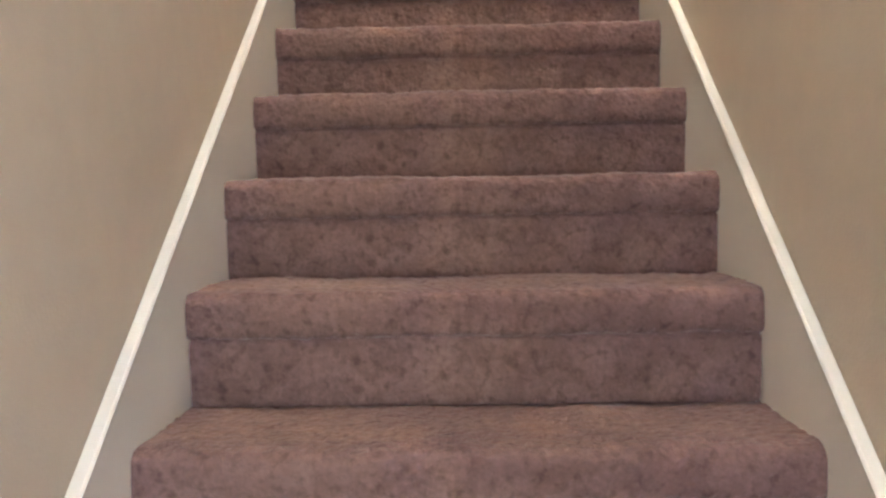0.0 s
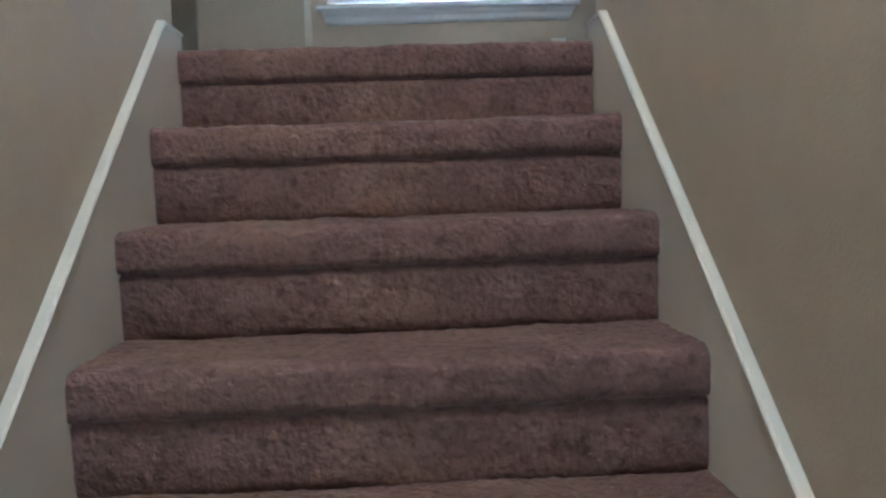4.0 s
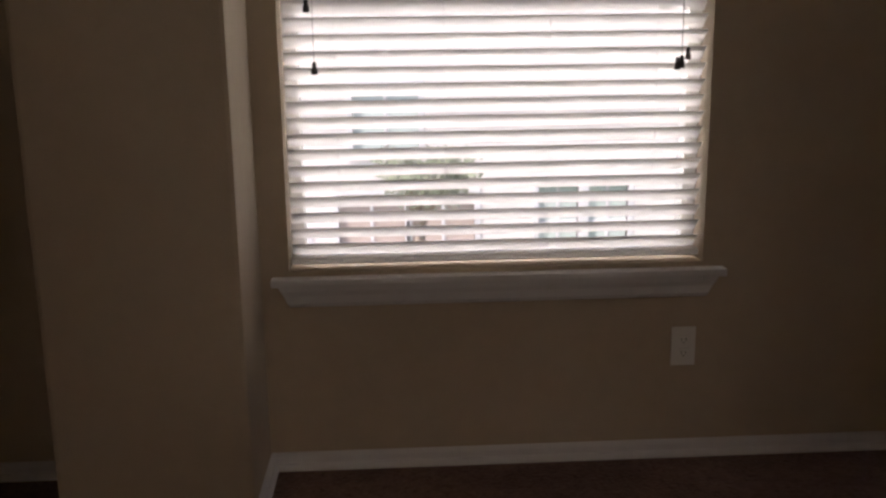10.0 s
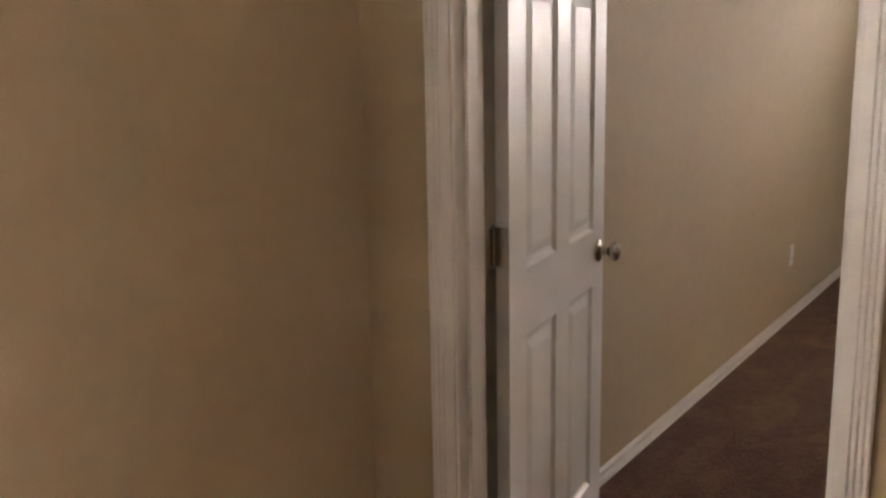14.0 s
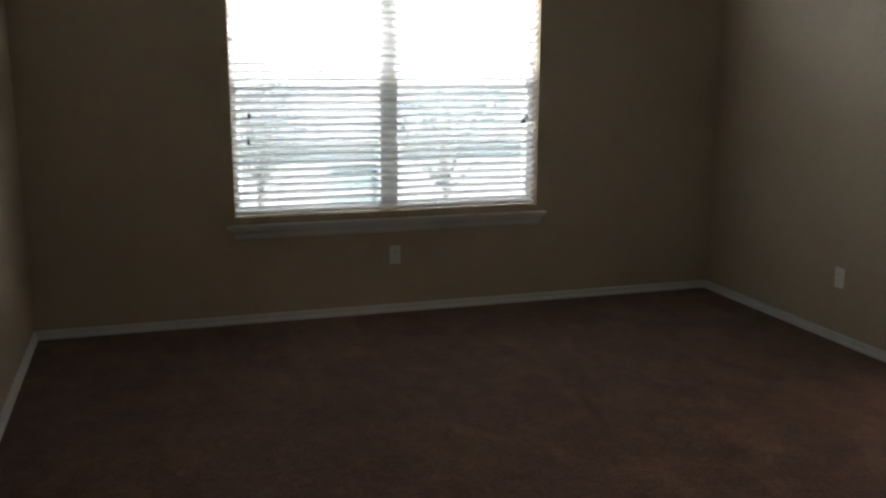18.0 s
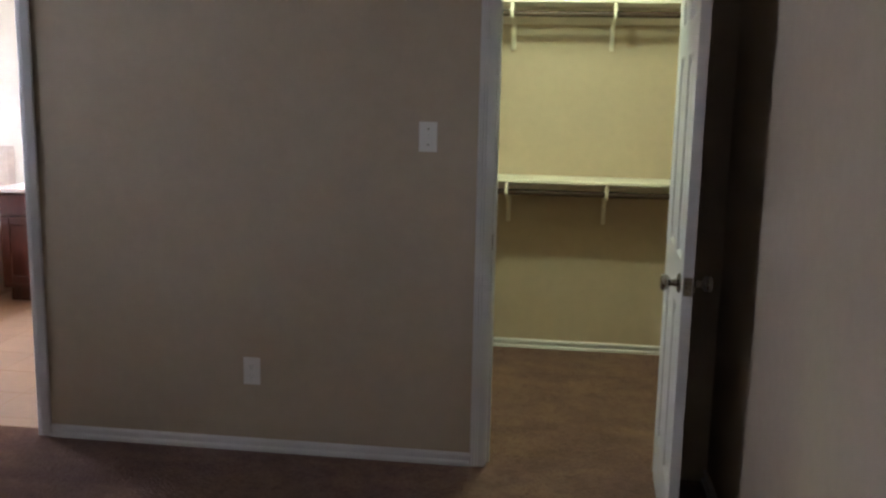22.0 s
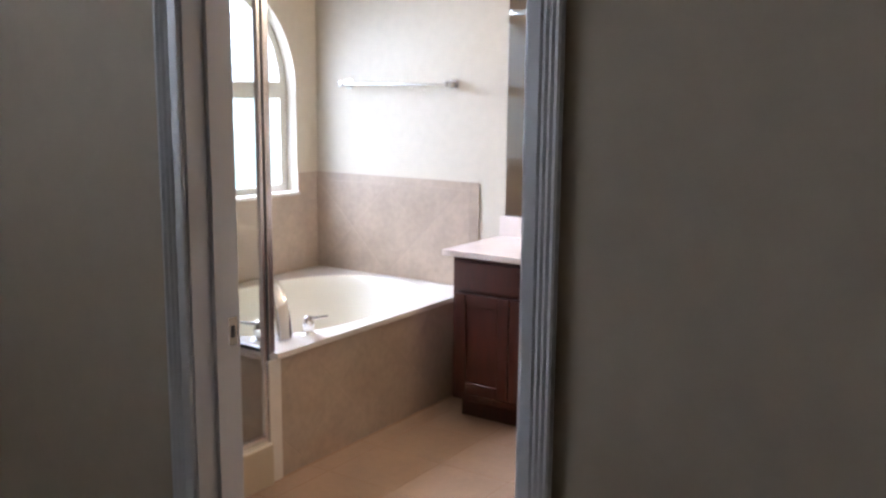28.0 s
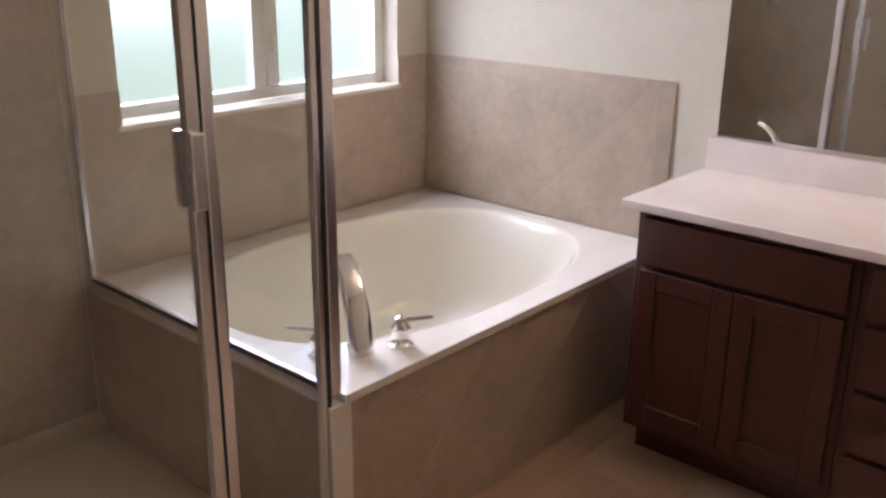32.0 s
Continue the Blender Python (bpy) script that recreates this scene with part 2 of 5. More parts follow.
def traffic_marks(m, other, size, streak=1.9, low=0.42, high=0.62, swirl=1.2):
    """Drift a carpet's colour towards another in broad, streaky patches, as pile brushed both ways does."""
    nt = m.node_tree
    b = nt.nodes["Principled BSDF"]
    src = b.inputs["Base Color"].links[0].from_socket
    co, mp, n = nt.nodes.new("ShaderNodeTexCoord"), nt.nodes.new("ShaderNodeMapping"), nt.nodes.new("ShaderNodeTexNoise")
    mp.inputs["Scale"].default_value = (1 / size, streak / size, 1 / size)
    mp.inputs["Rotation"].default_value = (0, 0, 0.5)
    n.inputs["Scale"].default_value, n.inputs["Detail"].default_value, n.inputs["Distortion"].default_value = 1.0, 6.0, swirl
    r = nt.nodes.new("ShaderNodeMapRange")
    r.inputs["From Min"].default_value, r.inputs["From Max"].default_value = low, high
    mix = nt.nodes.new("ShaderNodeMix")
    mix.data_type, mix.blend_type = "RGBA", "MULTIPLY"
    mix.inputs[7].default_value = (*other, 1)
    nt.links.new(co.outputs["Object"], mp.inputs[0]), nt.links.new(mp.outputs[0], n.inputs["Vector"]), nt.links.new(n.outputs["Fac"], r.inputs["Value"])
    nt.links.new(r.outputs[0], mix.inputs[0]), nt.links.new(src, mix.inputs[6]), nt.links.new(mix.outputs[2], b.inputs["Base Color"])
    return m


traffic_marks(CARPET, (1.26, 1.30, 1.14), 0.45)
traffic_marks(CARPET, (0.82, 0.80, 0.80), 0.055, 1.0)
traffic_marks(CARPET, (0.62, 0.60, 0.60), 0.017, 1.0, 0.52, 0.70, 0.2)
pile = CARPET.node_tree.nodes["Principled BSDF"]
pile.inputs["Sheen Weight"].default_value, pile.inputs["Sheen Roughness"].default_value = 0.17, 0.45
pile.inputs["Sheen Tint"].default_value = (1.0, 0.86, 0.80, 1)
SLAT_BASE = material("white_blind_slat", (0.74, 0.72, 0.70), 0.45, vary=0.05)


def translucent(m, amount):
    """Let some light through a thin plastic part."""
    nt = m.node_tree
    tr, mx = nt.nodes.new("ShaderNodeBsdfTranslucent"), nt.nodes.new("ShaderNodeMixShader")
    tr.inputs["Color"].default_value = (0.85, 0.83, 0.78, 1)
    mx.inputs[0].default_value = amount
    nt.links.new(nt.nodes["Principled BSDF"].outputs[0], mx.inputs[1]), nt.links.new(tr.outputs[0], mx.inputs[2])
    nt.links.new(mx.outputs[0], nt.nodes["Material Output"].inputs["Surface"])
    return m


SLAT = translucent(SLAT_BASE, 0.46)
SCREEN = bpy.data.materials.new("insect_screen_mesh")
SCREEN.use_nodes = True
sn = SCREEN.node_tree
sn.nodes["Principled BSDF"].inputs["Base Color"].default_value = (0.36, 0.43, 0.50, 1)
see, both = sn.nodes.new("ShaderNodeBsdfTransparent"), sn.nodes.new("ShaderNodeMixShader")
both.inputs[0].default_value = 0.32
sn.links.new(see.outputs[0], both.inputs[1]), sn.links.new(sn.nodes["Principled BSDF"].outputs[0], both.inputs[2])
sn.links.new(both.outputs[0], sn.nodes["Material Output"].inputs["Surface"])
PLASTIC = material("white_plastic", (0.74, 0.73, 0.70), 0.35)
# near-black that paints the shade in the entry door's hinge gap
GAPSHADE = material("hinge_gap_shade", (0.014, 0.010, 0.008), 0.95, grain=0.2, grain_size=0.02, spec=0.04)
DARK = material("dark_slot", (0.03, 0.03, 0.03), 0.6)
NICKEL = material("brushed_nickel", (0.45, 0.42, 0.38), 0.22, 1.0)
CHROME = material("chrome", (0.86, 0.86, 0.87), 0.08, 1.0)
ALU = material("polished_aluminium", (0.80, 0.79, 0.82), 0.27, 1.0)
CORD = material("grey_cord", (0.42, 0.40, 0.38), 0.8)
TASSEL = material("dark_tassel", (0.06, 0.055, 0.05), 0.5)
VINYL = material("white_window_vinyl", (0.72, 0.70, 0.64), 0.4)
MIRROR = material("mirror_silver", (0.88, 0.89, 0.88), 0.0, 1.0)
GLASS = glass_material("clear_glass", 0.0, (0.96, 0.98, 0.97))
PANE = glass_material("window_glass", 0.0, (0.97, 0.99, 1.0), 1.05)
FROST = glass_material("frosted_glass", 0.55, (0.86, 0.92, 1.0), 1.2)
CHERRY = wood_material("cherry_wood", (0.042, 0.0073, 0.0040), (0.068, 0.0116, 0.0060))
COUNTER = material("cultured_marble", (0.79, 0.695, 0.64), 0.18, stain=0.05, stain_size=0.12, coat=0.3)
TUB = material("cream_acrylic", (0.74, 0.69, 0.575), 0.14, coat=0.4)
DECKM = material("white_tub_deck", (0.76, 0.71, 0.64), 0.2, stain=0.04, stain_size=0.15, coat=0.3)
TILE = material("beige_wall_tile", (0.445, 0.352, 0.270), 0.35, grain=0.06, grain_size=0.03, stain=0.09, stain_size=0.12, vary=0.05)
GROUT = material("grout", (0.462, 0.366, 0.291), 0.9, grain=0.05)
FTILE = material("beige_floor_tile", (0.50, 0.345, 0.235), 0.3, grain=0.05, grain_size=0.03, stain=0.10, stain_size=0.25, vary=0.025)
FGROUT = material("floor_grout", (0.49, 0.338, 0.230), 0.9, grain=0.05)
PAN = material("shower_pan", (0.55, 0.46, 0.33), 0.3, stain=0.05)
SHELFP = material("shelf_paint", (0.74, 0.70, 0.62), 0.45)
ROD = material("dark_wood_rod", (0.045, 0.022, 0.014), 0.55)
RUBBER = material("black_gasket", (0.02, 0.02, 0.02), 0.5)
BULB = bpy.data.materials.new("lamp_glow")
BULB.use_nodes = True
BULB.node_tree.nodes["Principled BSDF"].inputs["Emission Color"].default_value = (1, 0.9, 0.6, 1)
BULB.node_tree.nodes["Principled BSDF"].inputs["Emission Strength"].default_value = 6.0


# ---------------------------------------------------------------- large structure
setting("floor_loft", box(XW, XLE + T / 2, 0.27, YN, -0.25, 0.0), CARPET, "brown cut-pile carpet on the loft floor", "carpet")
setting("floor_loft_west", box(XW, -SW - 0.08, -3.6, YW, -0.25, 0.0), CARPET, "brown carpet beside the stairwell", "carpet")
setting("floor_stairhead", box(XW, -SW - 0.001, YW + 0.0005, 0.27, -0.25, 0.0), CARPET, "brown carpet beside the stairhead", "carpet")
setting("floor_loft_east", box(SW + 0.001, XLE + T / 2, YW + 0.0005, 0.27, -0.25, 0.0), CARPET, "brown carpet beside the stairhead", "carpet")
setting("floor_bedroom", box(XLE + T / 2, XE, YS - 0.001, YN, -0.25, 0.0), CARPET, "brown cut-pile carpet with worn traffic marks on the bedroom floor", "carpet")
setting("floor_bedroom_west", box(XSW - 0.05, XLE + T / 2, YS - 0.001, YW, -0.25, 0.0), CARPET, "brown carpet along the bedroom wall", "carpet")
setting("floor_closet", box(1.2, XCE, YCS, YB + 0.001, -0.25, 0.0), CARPET, "brown carpet on the closet floor", "carpet")
setting("floor_lower", box(-0.6, 0.6, YL, -STEPS * RUN + 0.3, ZL - 0.2, ZL), CARPET, "brown carpet at the foot of the stairs", "carpet")
setting("wall_north", slab("y", YN, YN + 0.16, XW - T, XE + 0.3, -0.25, CEIL, [LW]), WALL, "beige painted wall with orange-peel texture and a window", "wall")
setting("wall_chase", box(-0.868, -0.386, 2.125, YN, 0, CEIL, 0.012, 2), WALL, "beige boxed-out column beside the loft window", "wall column")
setting("wall_loft_west", slab("x", XW - T, XW, -3.6, YN, -0.25, CEIL), WALL, "beige painted wall of the loft", "wall")
setting("wall_bedroom_west", slab("x", XSW - 0.1, XSW, YS, YJ + 0.06, -0.25, CEIL), WALL, "beige bedroom wall behind the closet door", "wall")
setting("wall_entry", slab("x", XLE, XBW, YJ, YN, -0.25, CEIL, [(ED[0], ED[1], 0, DH)]), WALL, "beige wall with the bedroom's doorway", "wall")
setting("wall_bedroom_east", slab("x", XE, XE + 0.16, YB, YN, -0.25, CEIL, [BW]), WALL, "beige bedroom wall with a wide window", "wall")
setting("wall_south", slab("y", YB, YS, XLE, XE, 0.0, CEIL, [(CD[0], CD[1], 0, DH), (BD[0], BD[1], 0, DH)]), WALL, "beige bedroom wall with closet and bathroom doorways", "wall")
setting("wall_bath_east", slab("x", XBE, XBE + 0.16, YBS - T, YB, -0.25, CEIL, [(TW[0], TW[1], TW[2], TW[3] + arch_r)]), BATHWALL, "pale beige bathroom wall with an arched window", "wall")
for s in (-1, 1):
    bm = bm_new()
    rim = [(arch_y + s * arch_r * math.cos(a), TW[3] + arch_r * math.sin(a)) for a in [math.pi / 2 * i / 24 for i in range(25)]] + [(arch_y + s * arch_r, TW[3] + arch_r)]
    fa = [bm.verts.new((XBE, y, z)) for y, z in rim]
    fb = [bm.verts.new((XBE + 0.16, y, z)) for y, z in rim]
    for i in range(24):
        bm.faces.new((fa[i], fa[i + 1], fb[i + 1], fb[i])), bm.faces.new((fa[i], fa[i + 1], fa[25])), bm.faces.new((fb[i], fb[i + 1], fb[25]))
    setting("wall_arch", bm, BATHWALL, "pale beige wall over the window's arch", "wall")
setting("wall_bath_south", slab("y", YBS - T, YBS, XCE + T, XBE + 0.16, -0.25, CEIL), BATHWALL, "pale beige bathroom wall", "wall")
setting("wall_closet_bath", slab("x", XCE, XCE + T, YBS - T, YB, -0.25, CEIL), WALL, "beige wall between closet and bathroom", "wall")
setting("wall_closet_back", slab("y", YCS - T, YCS, 1.1, XCE, -0.25, CEIL), WALL, "closet back wall lit by a warm lamp", "wall")
setting("wall_closet_west", slab("x", 1.1, 1.2, YCS, YB, -0.25, CEIL), WALL, "closet side wall", "wall")
setting("wall_closet_north", slab("y", YB, YS, 1.1, XLE, -0.25, CEIL), WALL, "closet front wall", "wall")
# unseen wall, added to block sky light from the loft's open south side
setting("wall_loft_southwest", slab("y", -3.6 - T, -3.6, XW - T, -SW - 0.02 - T, -0.25, CEIL), WALL, "unseen beige wall added to keep sky light out of the loft", "wall")
# stairwell
setting("wall_stair_west", slab("x", -SW - 0.02 - T, -SW - 0.02, YL, YW, ZL, CEIL), WALL, "beige stairwell wall", "wall")
# the opening low in this wall is unseen, added to admit the side light
setting("wall_stair_east", slab("x", SW + 0.02, SW + 0.02 + T, YL, YW, ZL, CEIL, [(-5.6, -4.3, ZL, ZL + 2.05)]), WALL, "beige stairwell wall", "wall")
setting("wall_loft_south", slab("y", YW - T, YW, SW + 0.02 + T, XSW - 0.05, -0.25, CEIL), WALL, "beige wall beside the stairhead", "wall")
# unseen end wall; its opening is added so light reaches the risers
setting("wall_lower_end", slab("y", YL - T, YL, -1, 1, ZL, CEIL, [(-0.4, 0.4, ZL + 0.7, ZL + 2.2)]), WALL, "unseen wall with an opening added for light behind the foot of the stairs", "wall")
setting("ceiling", box(XW - T, XBE + 0.2, YBS - T, YN + 0.16, CEIL, CEIL + 0.15), CEILING, "off-white textured ceiling", "ceiling")
setting("ceiling_stairwell", box(-1, 1, YL - T, YBS - T, CEIL, CEIL + 0.15), CEILING, "off-white ceiling over the stairs", "ceiling")


# ---------------------------------------------------------------- stairs
SKIRT_END = 0.037     # height of the skirt's level end over the landing
SLOPE = RISE / RUN


def carpet_step(seed):
    """One carpeted step: the tread, the rolled nosing, the crease under it and the riser; its nosing at y 0, z 0."""
    shape = [(RUN + 0.03, 0), (0.15, 0.001), (0.03, 0.0), (0.012, -0.004), (0.003, -0.013), (0, -0.028), (0.001, -0.058), (0.004, -0.069), (0.013, -0.0745),
             (0.0235, -0.077), (0.015, -0.082), (0.014, -0.092), (0.016, -0.13), (0.02, -RISE)]
    pts = [shape[0]]
    for (a, b), (c, d) in zip(shape, shape[1:]):
        n = max(1, round(math.hypot(c - a, d - b) / 0.009))
        pts += [(a + (c - a) * i / n, b + (d - b) * i / n) for i in range(1, n + 1)]
    nx = 101
    verts, faces = [], []
    for j, (y, z) in enumerate(pts):
        a, b = pts[max(j - 1, 0)], pts[min(j + 1, len(pts) - 1)]
        ty, tz = b[0] - a[0], b[1] - a[1]
        ln = math.hypot(ty, tz)
        ny, nz = tz / ln, -ty / ln
        for i in range(nx):
            x = -SW + 2 * SW * i / (nx - 1)
            p = Vector((x * 55 + seed * 17, y * 55, z * 55))
            d = 0.0035 * noise.noise(p) + 0.004 * noise.noise(p * 0.17) + 0.003 * noise.noise(Vector((x * 4 + seed * 9, 0.3, 0.0)))
            if j == 0 or j == len(pts) - 1:
                d = -0.004
            verts.append((x, y + ny * d, z + nz * d))
    for j in range(len(pts) - 1):
        for i in range(nx - 1):
            k = j * nx + i
            faces.append((k, k + 1, k + nx + 1, k + nx))
    me = bpy.data.meshes.new("step")
    me.from_pydata(verts, [], faces)
    me.materials.append(CARPET)
    me.polygons.foreach_set("use_smooth", [True] * len(me.polygons))
    return me


stairs = thing("staircase", "straight flight of stairs covered in brown cut-pile carpet", "stairs", kind="structure")
step_meshes = [carpet_step(s) for s in range(4)]
for k in range(STEPS):
    step = new("step", step_meshes[k % 4])
    step.parent = stairs
    step.location = (0, -k * RUN, -k * RISE)
fill = bm_new()
for k in range(STEPS):
    add_box(fill, -SW, SW, -k * RUN + 0.05, 0.4 if k == 0 else -(k - 1) * RUN + 0.05, ZL if k else -0.3, -k * RISE - 0.05)
part("stair_core", fill, CARPET, stairs)

for sx, nm in ((-1, "west"), (1, "east")):
    y0, y1 = -STEPS * RUN, YW - 0.004
    up = 0.106 if sx < 0 else 0.088     # height of the skirt's top over the line of nosings
    yk = (SKIRT_END - up) / SLOPE
    line = lambda y: min(SLOPE * y + up, SKIRT_END)
    low = lambda y: SLOPE * y - 0.33
    bm = bm_new()
    ring = [(y1, line(y1)), (y1, -0.30), (y0, low(y0)), (y0, line(y0)), (yk, line(yk))]
    a = [bm.verts.new((sx * SW, y, z - 0.004)) for y, z in ring]
    b = [bm.verts.new((sx * (SW + 0.0196), y, z - 0.004)) for y, z in ring]
    bm.faces.new(a), bm.faces.new(b[::-1])
    for i in range(len(ring)):
        bm.faces.new((a[i], a[(i + 1) % 5], b[(i + 1) % 5], b[i]))
    skirt = tagged(part("stair_skirt", bm, SKIRT), "painted stair skirt board with a white top edge", "skirt board", kind="structure")
    cap = bm_new()
    add_sweep(cap, [(0, -0.004), (0, 0.005), (0.004, 0.008), (0.0196, 0.008), (0.0196, -0.004)],
              [(sx * (SW - 0.003), y0, line(y0)), (sx * (SW - 0.003), yk, line(yk)), (sx * (SW - 0.003), y1, line(y1))], (sx, 0, 0))
    part("skirt_cap", cap, CAPP, skirt, "cream-white painted cap strip")


# ---------------------------------------------------------------- trim
BASE = [(0, 0), (0.020, 0), (0.020, 0.010), (0.016, 0.016), (0.004, 0.018), (0.003, 0.031), (0.013, 0.033), (0.014, 0.042), (0.009, 0.048), (0.004, 0.051), (0, 0.051)]


def baseboard(p, q, side):
    ob = setting("baseboard", add_sweep(bm_new(), BASE, [(*p, 0.0), (*q, 0.0)], (*side, 0)), TRIM, "white baseboard with a shoe moulding", "baseboard")
    return ob


CAS = 0.045   # reach of the casing past the opening
LAP = 0.012   # how far it covers the lining


def casing(axis, face, side, a0, a1, name):
    """Three mitred pieces of fluted casing round a doorway on the wall face; side is -1 or 1 along the axis."""
    prof = [(0.0035, 0), (0.009, 0), (0.011, 0.003), (0.012, 0.022), (0.0085, 0.025), (0.012, 0.028), (0.014, 0.032), (0.0105, 0.036), (0.015, 0.039), (0.017, 0.043), (0.0135, 0.047), (0.018, 0.050), (0.0185, 0.054), (0.015, 0.057), (0.0035, 0.057)]
    prof = [(o, w - LAP) for o, w in prof]
    bm = bm_new()

    def at(a, z, o):
        return (face + side * o, a, z) if axis == "x" else (a, face + side * o, z)

    ring = []
    for o, w in prof:
        path = [(a0 - w, 0), (a0 - w, DH + w), (a1 + w, DH + w), (a1 + w, 0)]
        ring.append([bm.verts.new(at(a, z, o)) for a, z in path])
    n = len(prof)
    for i in range(n):
        for j in range(3):
            bm.faces.new((ring[i][j], ring[i][j + 1], ring[(i + 1) % n][j + 1], ring[(i + 1) % n][j]))
    bm.faces.new([ring[i][0] for i in range(n)]), bm.faces.new([ring[i][3] for i in range(n)])
    return setting(name, bm, TRIM, "white fluted door casing", "door casing", smooth=False)


def jamb(axis, p0, p1, a0, a1, stop, name):
    """The lining of a doorway through a wall from p0 to p1, with its stop strip round the place stop."""
    bm = bm_new()

    def put(qa, qb, aa, ab, za, zb):
        if axis == "x":
            add_box(bm, qa, qb, aa, ab, za, zb, 0.0015)
        else:
            add_box(bm, aa, ab, qa, qb, za, zb, 0.0015)

    e, t = 0.003, 0.018
    put(p0 - e, p1 + e, a0 - 0.001, a0 + t, 0.001, DH)
    put(p0 - e, p1 + e, a1 - t, a1 + 0.001, 0.001, DH)
    put(p0 - e, p1 + e, a0 + t, a1 - t, DH - t, DH + 0.001)
    put(stop - 0.017, stop + 0.017, a0 + t, a0 + t + 0.011, 0.001, DH - t)
    put(stop - 0.017, stop + 0.017, a1 - t - 0.011, a1 - t, 0.001, DH - t)
    put(stop - 0.017, stop + 0.017, a0 + t + 0.011, a1 - t - 0.011, DH - t - 0.011, DH - t)
    return setting(name, bm, TRIM, "white painted door lining with a stop strip", "door frame")


casing("x", XLE, -1, *ED, "door_casing_entry_loft")
casing("x", XBW, 1, *ED, "door_casing_entry_bedroom")
casing("y", YS, 1, *CD, "door_casing_closet")
casing("y", YS, 1, *BD, "door_casing_bath")
casing("y", YB, -1, *BD, "door_casing_bath_inside")
jamb("x", XLE, XBW, *ED, XBW - 0.055, "door_frame_entry")
jamb("y", YB, YS, *CD, YS - 0.055, "door_frame_closet")
jamb("y", YB, YS, *BD, YB + 0.052, "door_frame_bath")
e = CAS + 0.002
cx0, cx1, cy = -0.868, -0.386, 2.125
for p, q, side in (((cx1, YN), (XLE, YN), (0, -1)), ((cx1, cy), (cx1, YN), (1, 0)), ((cx0, cy), (cx1 + 0.02, cy), (0, -1)), ((cx0, cy), (cx0, YN), (-1, 0)), ((XW, YN), (cx0, YN), (0, -1)),
                   ((XW, -3.6), (XW, YN), (1, 0)), ((XLE, ED[1] + e), (XLE, YN), (-1, 0)), ((XSW - 0.1, YW), (XSW - 0.1, YJ + 0.06), (-1, 0)), ((XSW - 0.1, YJ + 0.06), (XLE, YJ + 0.06), (0, 1)), ((XLE, YJ + 0.06), (XLE, ED[0] - e), (-1, 0)), ((SW + 0.14, YW), (XSW - 0.1, YW), (0, 1)),
                   ((XBW, YN), (XE, YN), (0, -1)), ((XE, YS), (XE, YN), (-1, 0)), ((BD[1] + e, YS), (XE, YS), (0, 1)), ((CD[1] + e, YS), (BD[0] - e, YS), (0, 1)),
                   ((XSW, YS), (XSW, YJ), (1, 0)), ((XSW, YJ), (XBW, YJ), (0, -1)), ((XBW, YJ), (XBW, ED[0] - e), (1, 0)), ((XBW, ED[1] + e), (XBW, YN), (1, 0)), ((1.2, YCS), (XCE, YCS), (0, 1)), ((XCE, YCS), (XCE, YB), (-1, 0)), ((1.2, YCS), (1.2, YB), (1, 0)),
                   ((XCE + T, YB), (BD[0] - e, YB), (0, -1))):
    baseboard(p, q, side)


# ---------------------------------------------------------------- doors
def door_leaf(w, h=2.02, th=0.032):
    """A moulded six-panel leaf: x from the hinge edge, y through it, z up; both faces have six raised panels."""
    st, mu = 0.105, 0.10
    pw = (w - 2 * st - mu) / 2
    cols = [(st, st + pw), (st + pw + mu, w - st)]
    rows = [(0.20, 0.81), (0.97, 1.62), (1.73, 1.91)]
    holes = [(a, b, c, d) for a, b in cols for c, d in rows]
    bm = slab("y", -th / 2, th / 2, 0, w, 0.0, h, holes)
    for a, b, c, d in holes:
        for s in (-1, 1):
            loops = []
            for inset, depth in ((0.0, 0.0), (0.010, -0.009), (0.022, -0.010), (0.046, -0.003)):
                y = s * (th / 2 + depth)
                loops.append([bm.verts.new((x, y, z)) for x, z in ((a + inset, c + inset), (b - inset, c + inset), (b - inset, d - inset), (a + inset, d - inset))])
            for lo, hi in zip(loops, loops[1:]):
                for i in range(4):
                    bm.faces.new((lo[i], lo[(i + 1) % 4], hi[(i + 1) % 4], hi[i]))
            bm.faces.new(loops[-1])
    bmesh.ops.remove_doubles(bm, verts=bm.verts, dist=0.0004)
    return bm


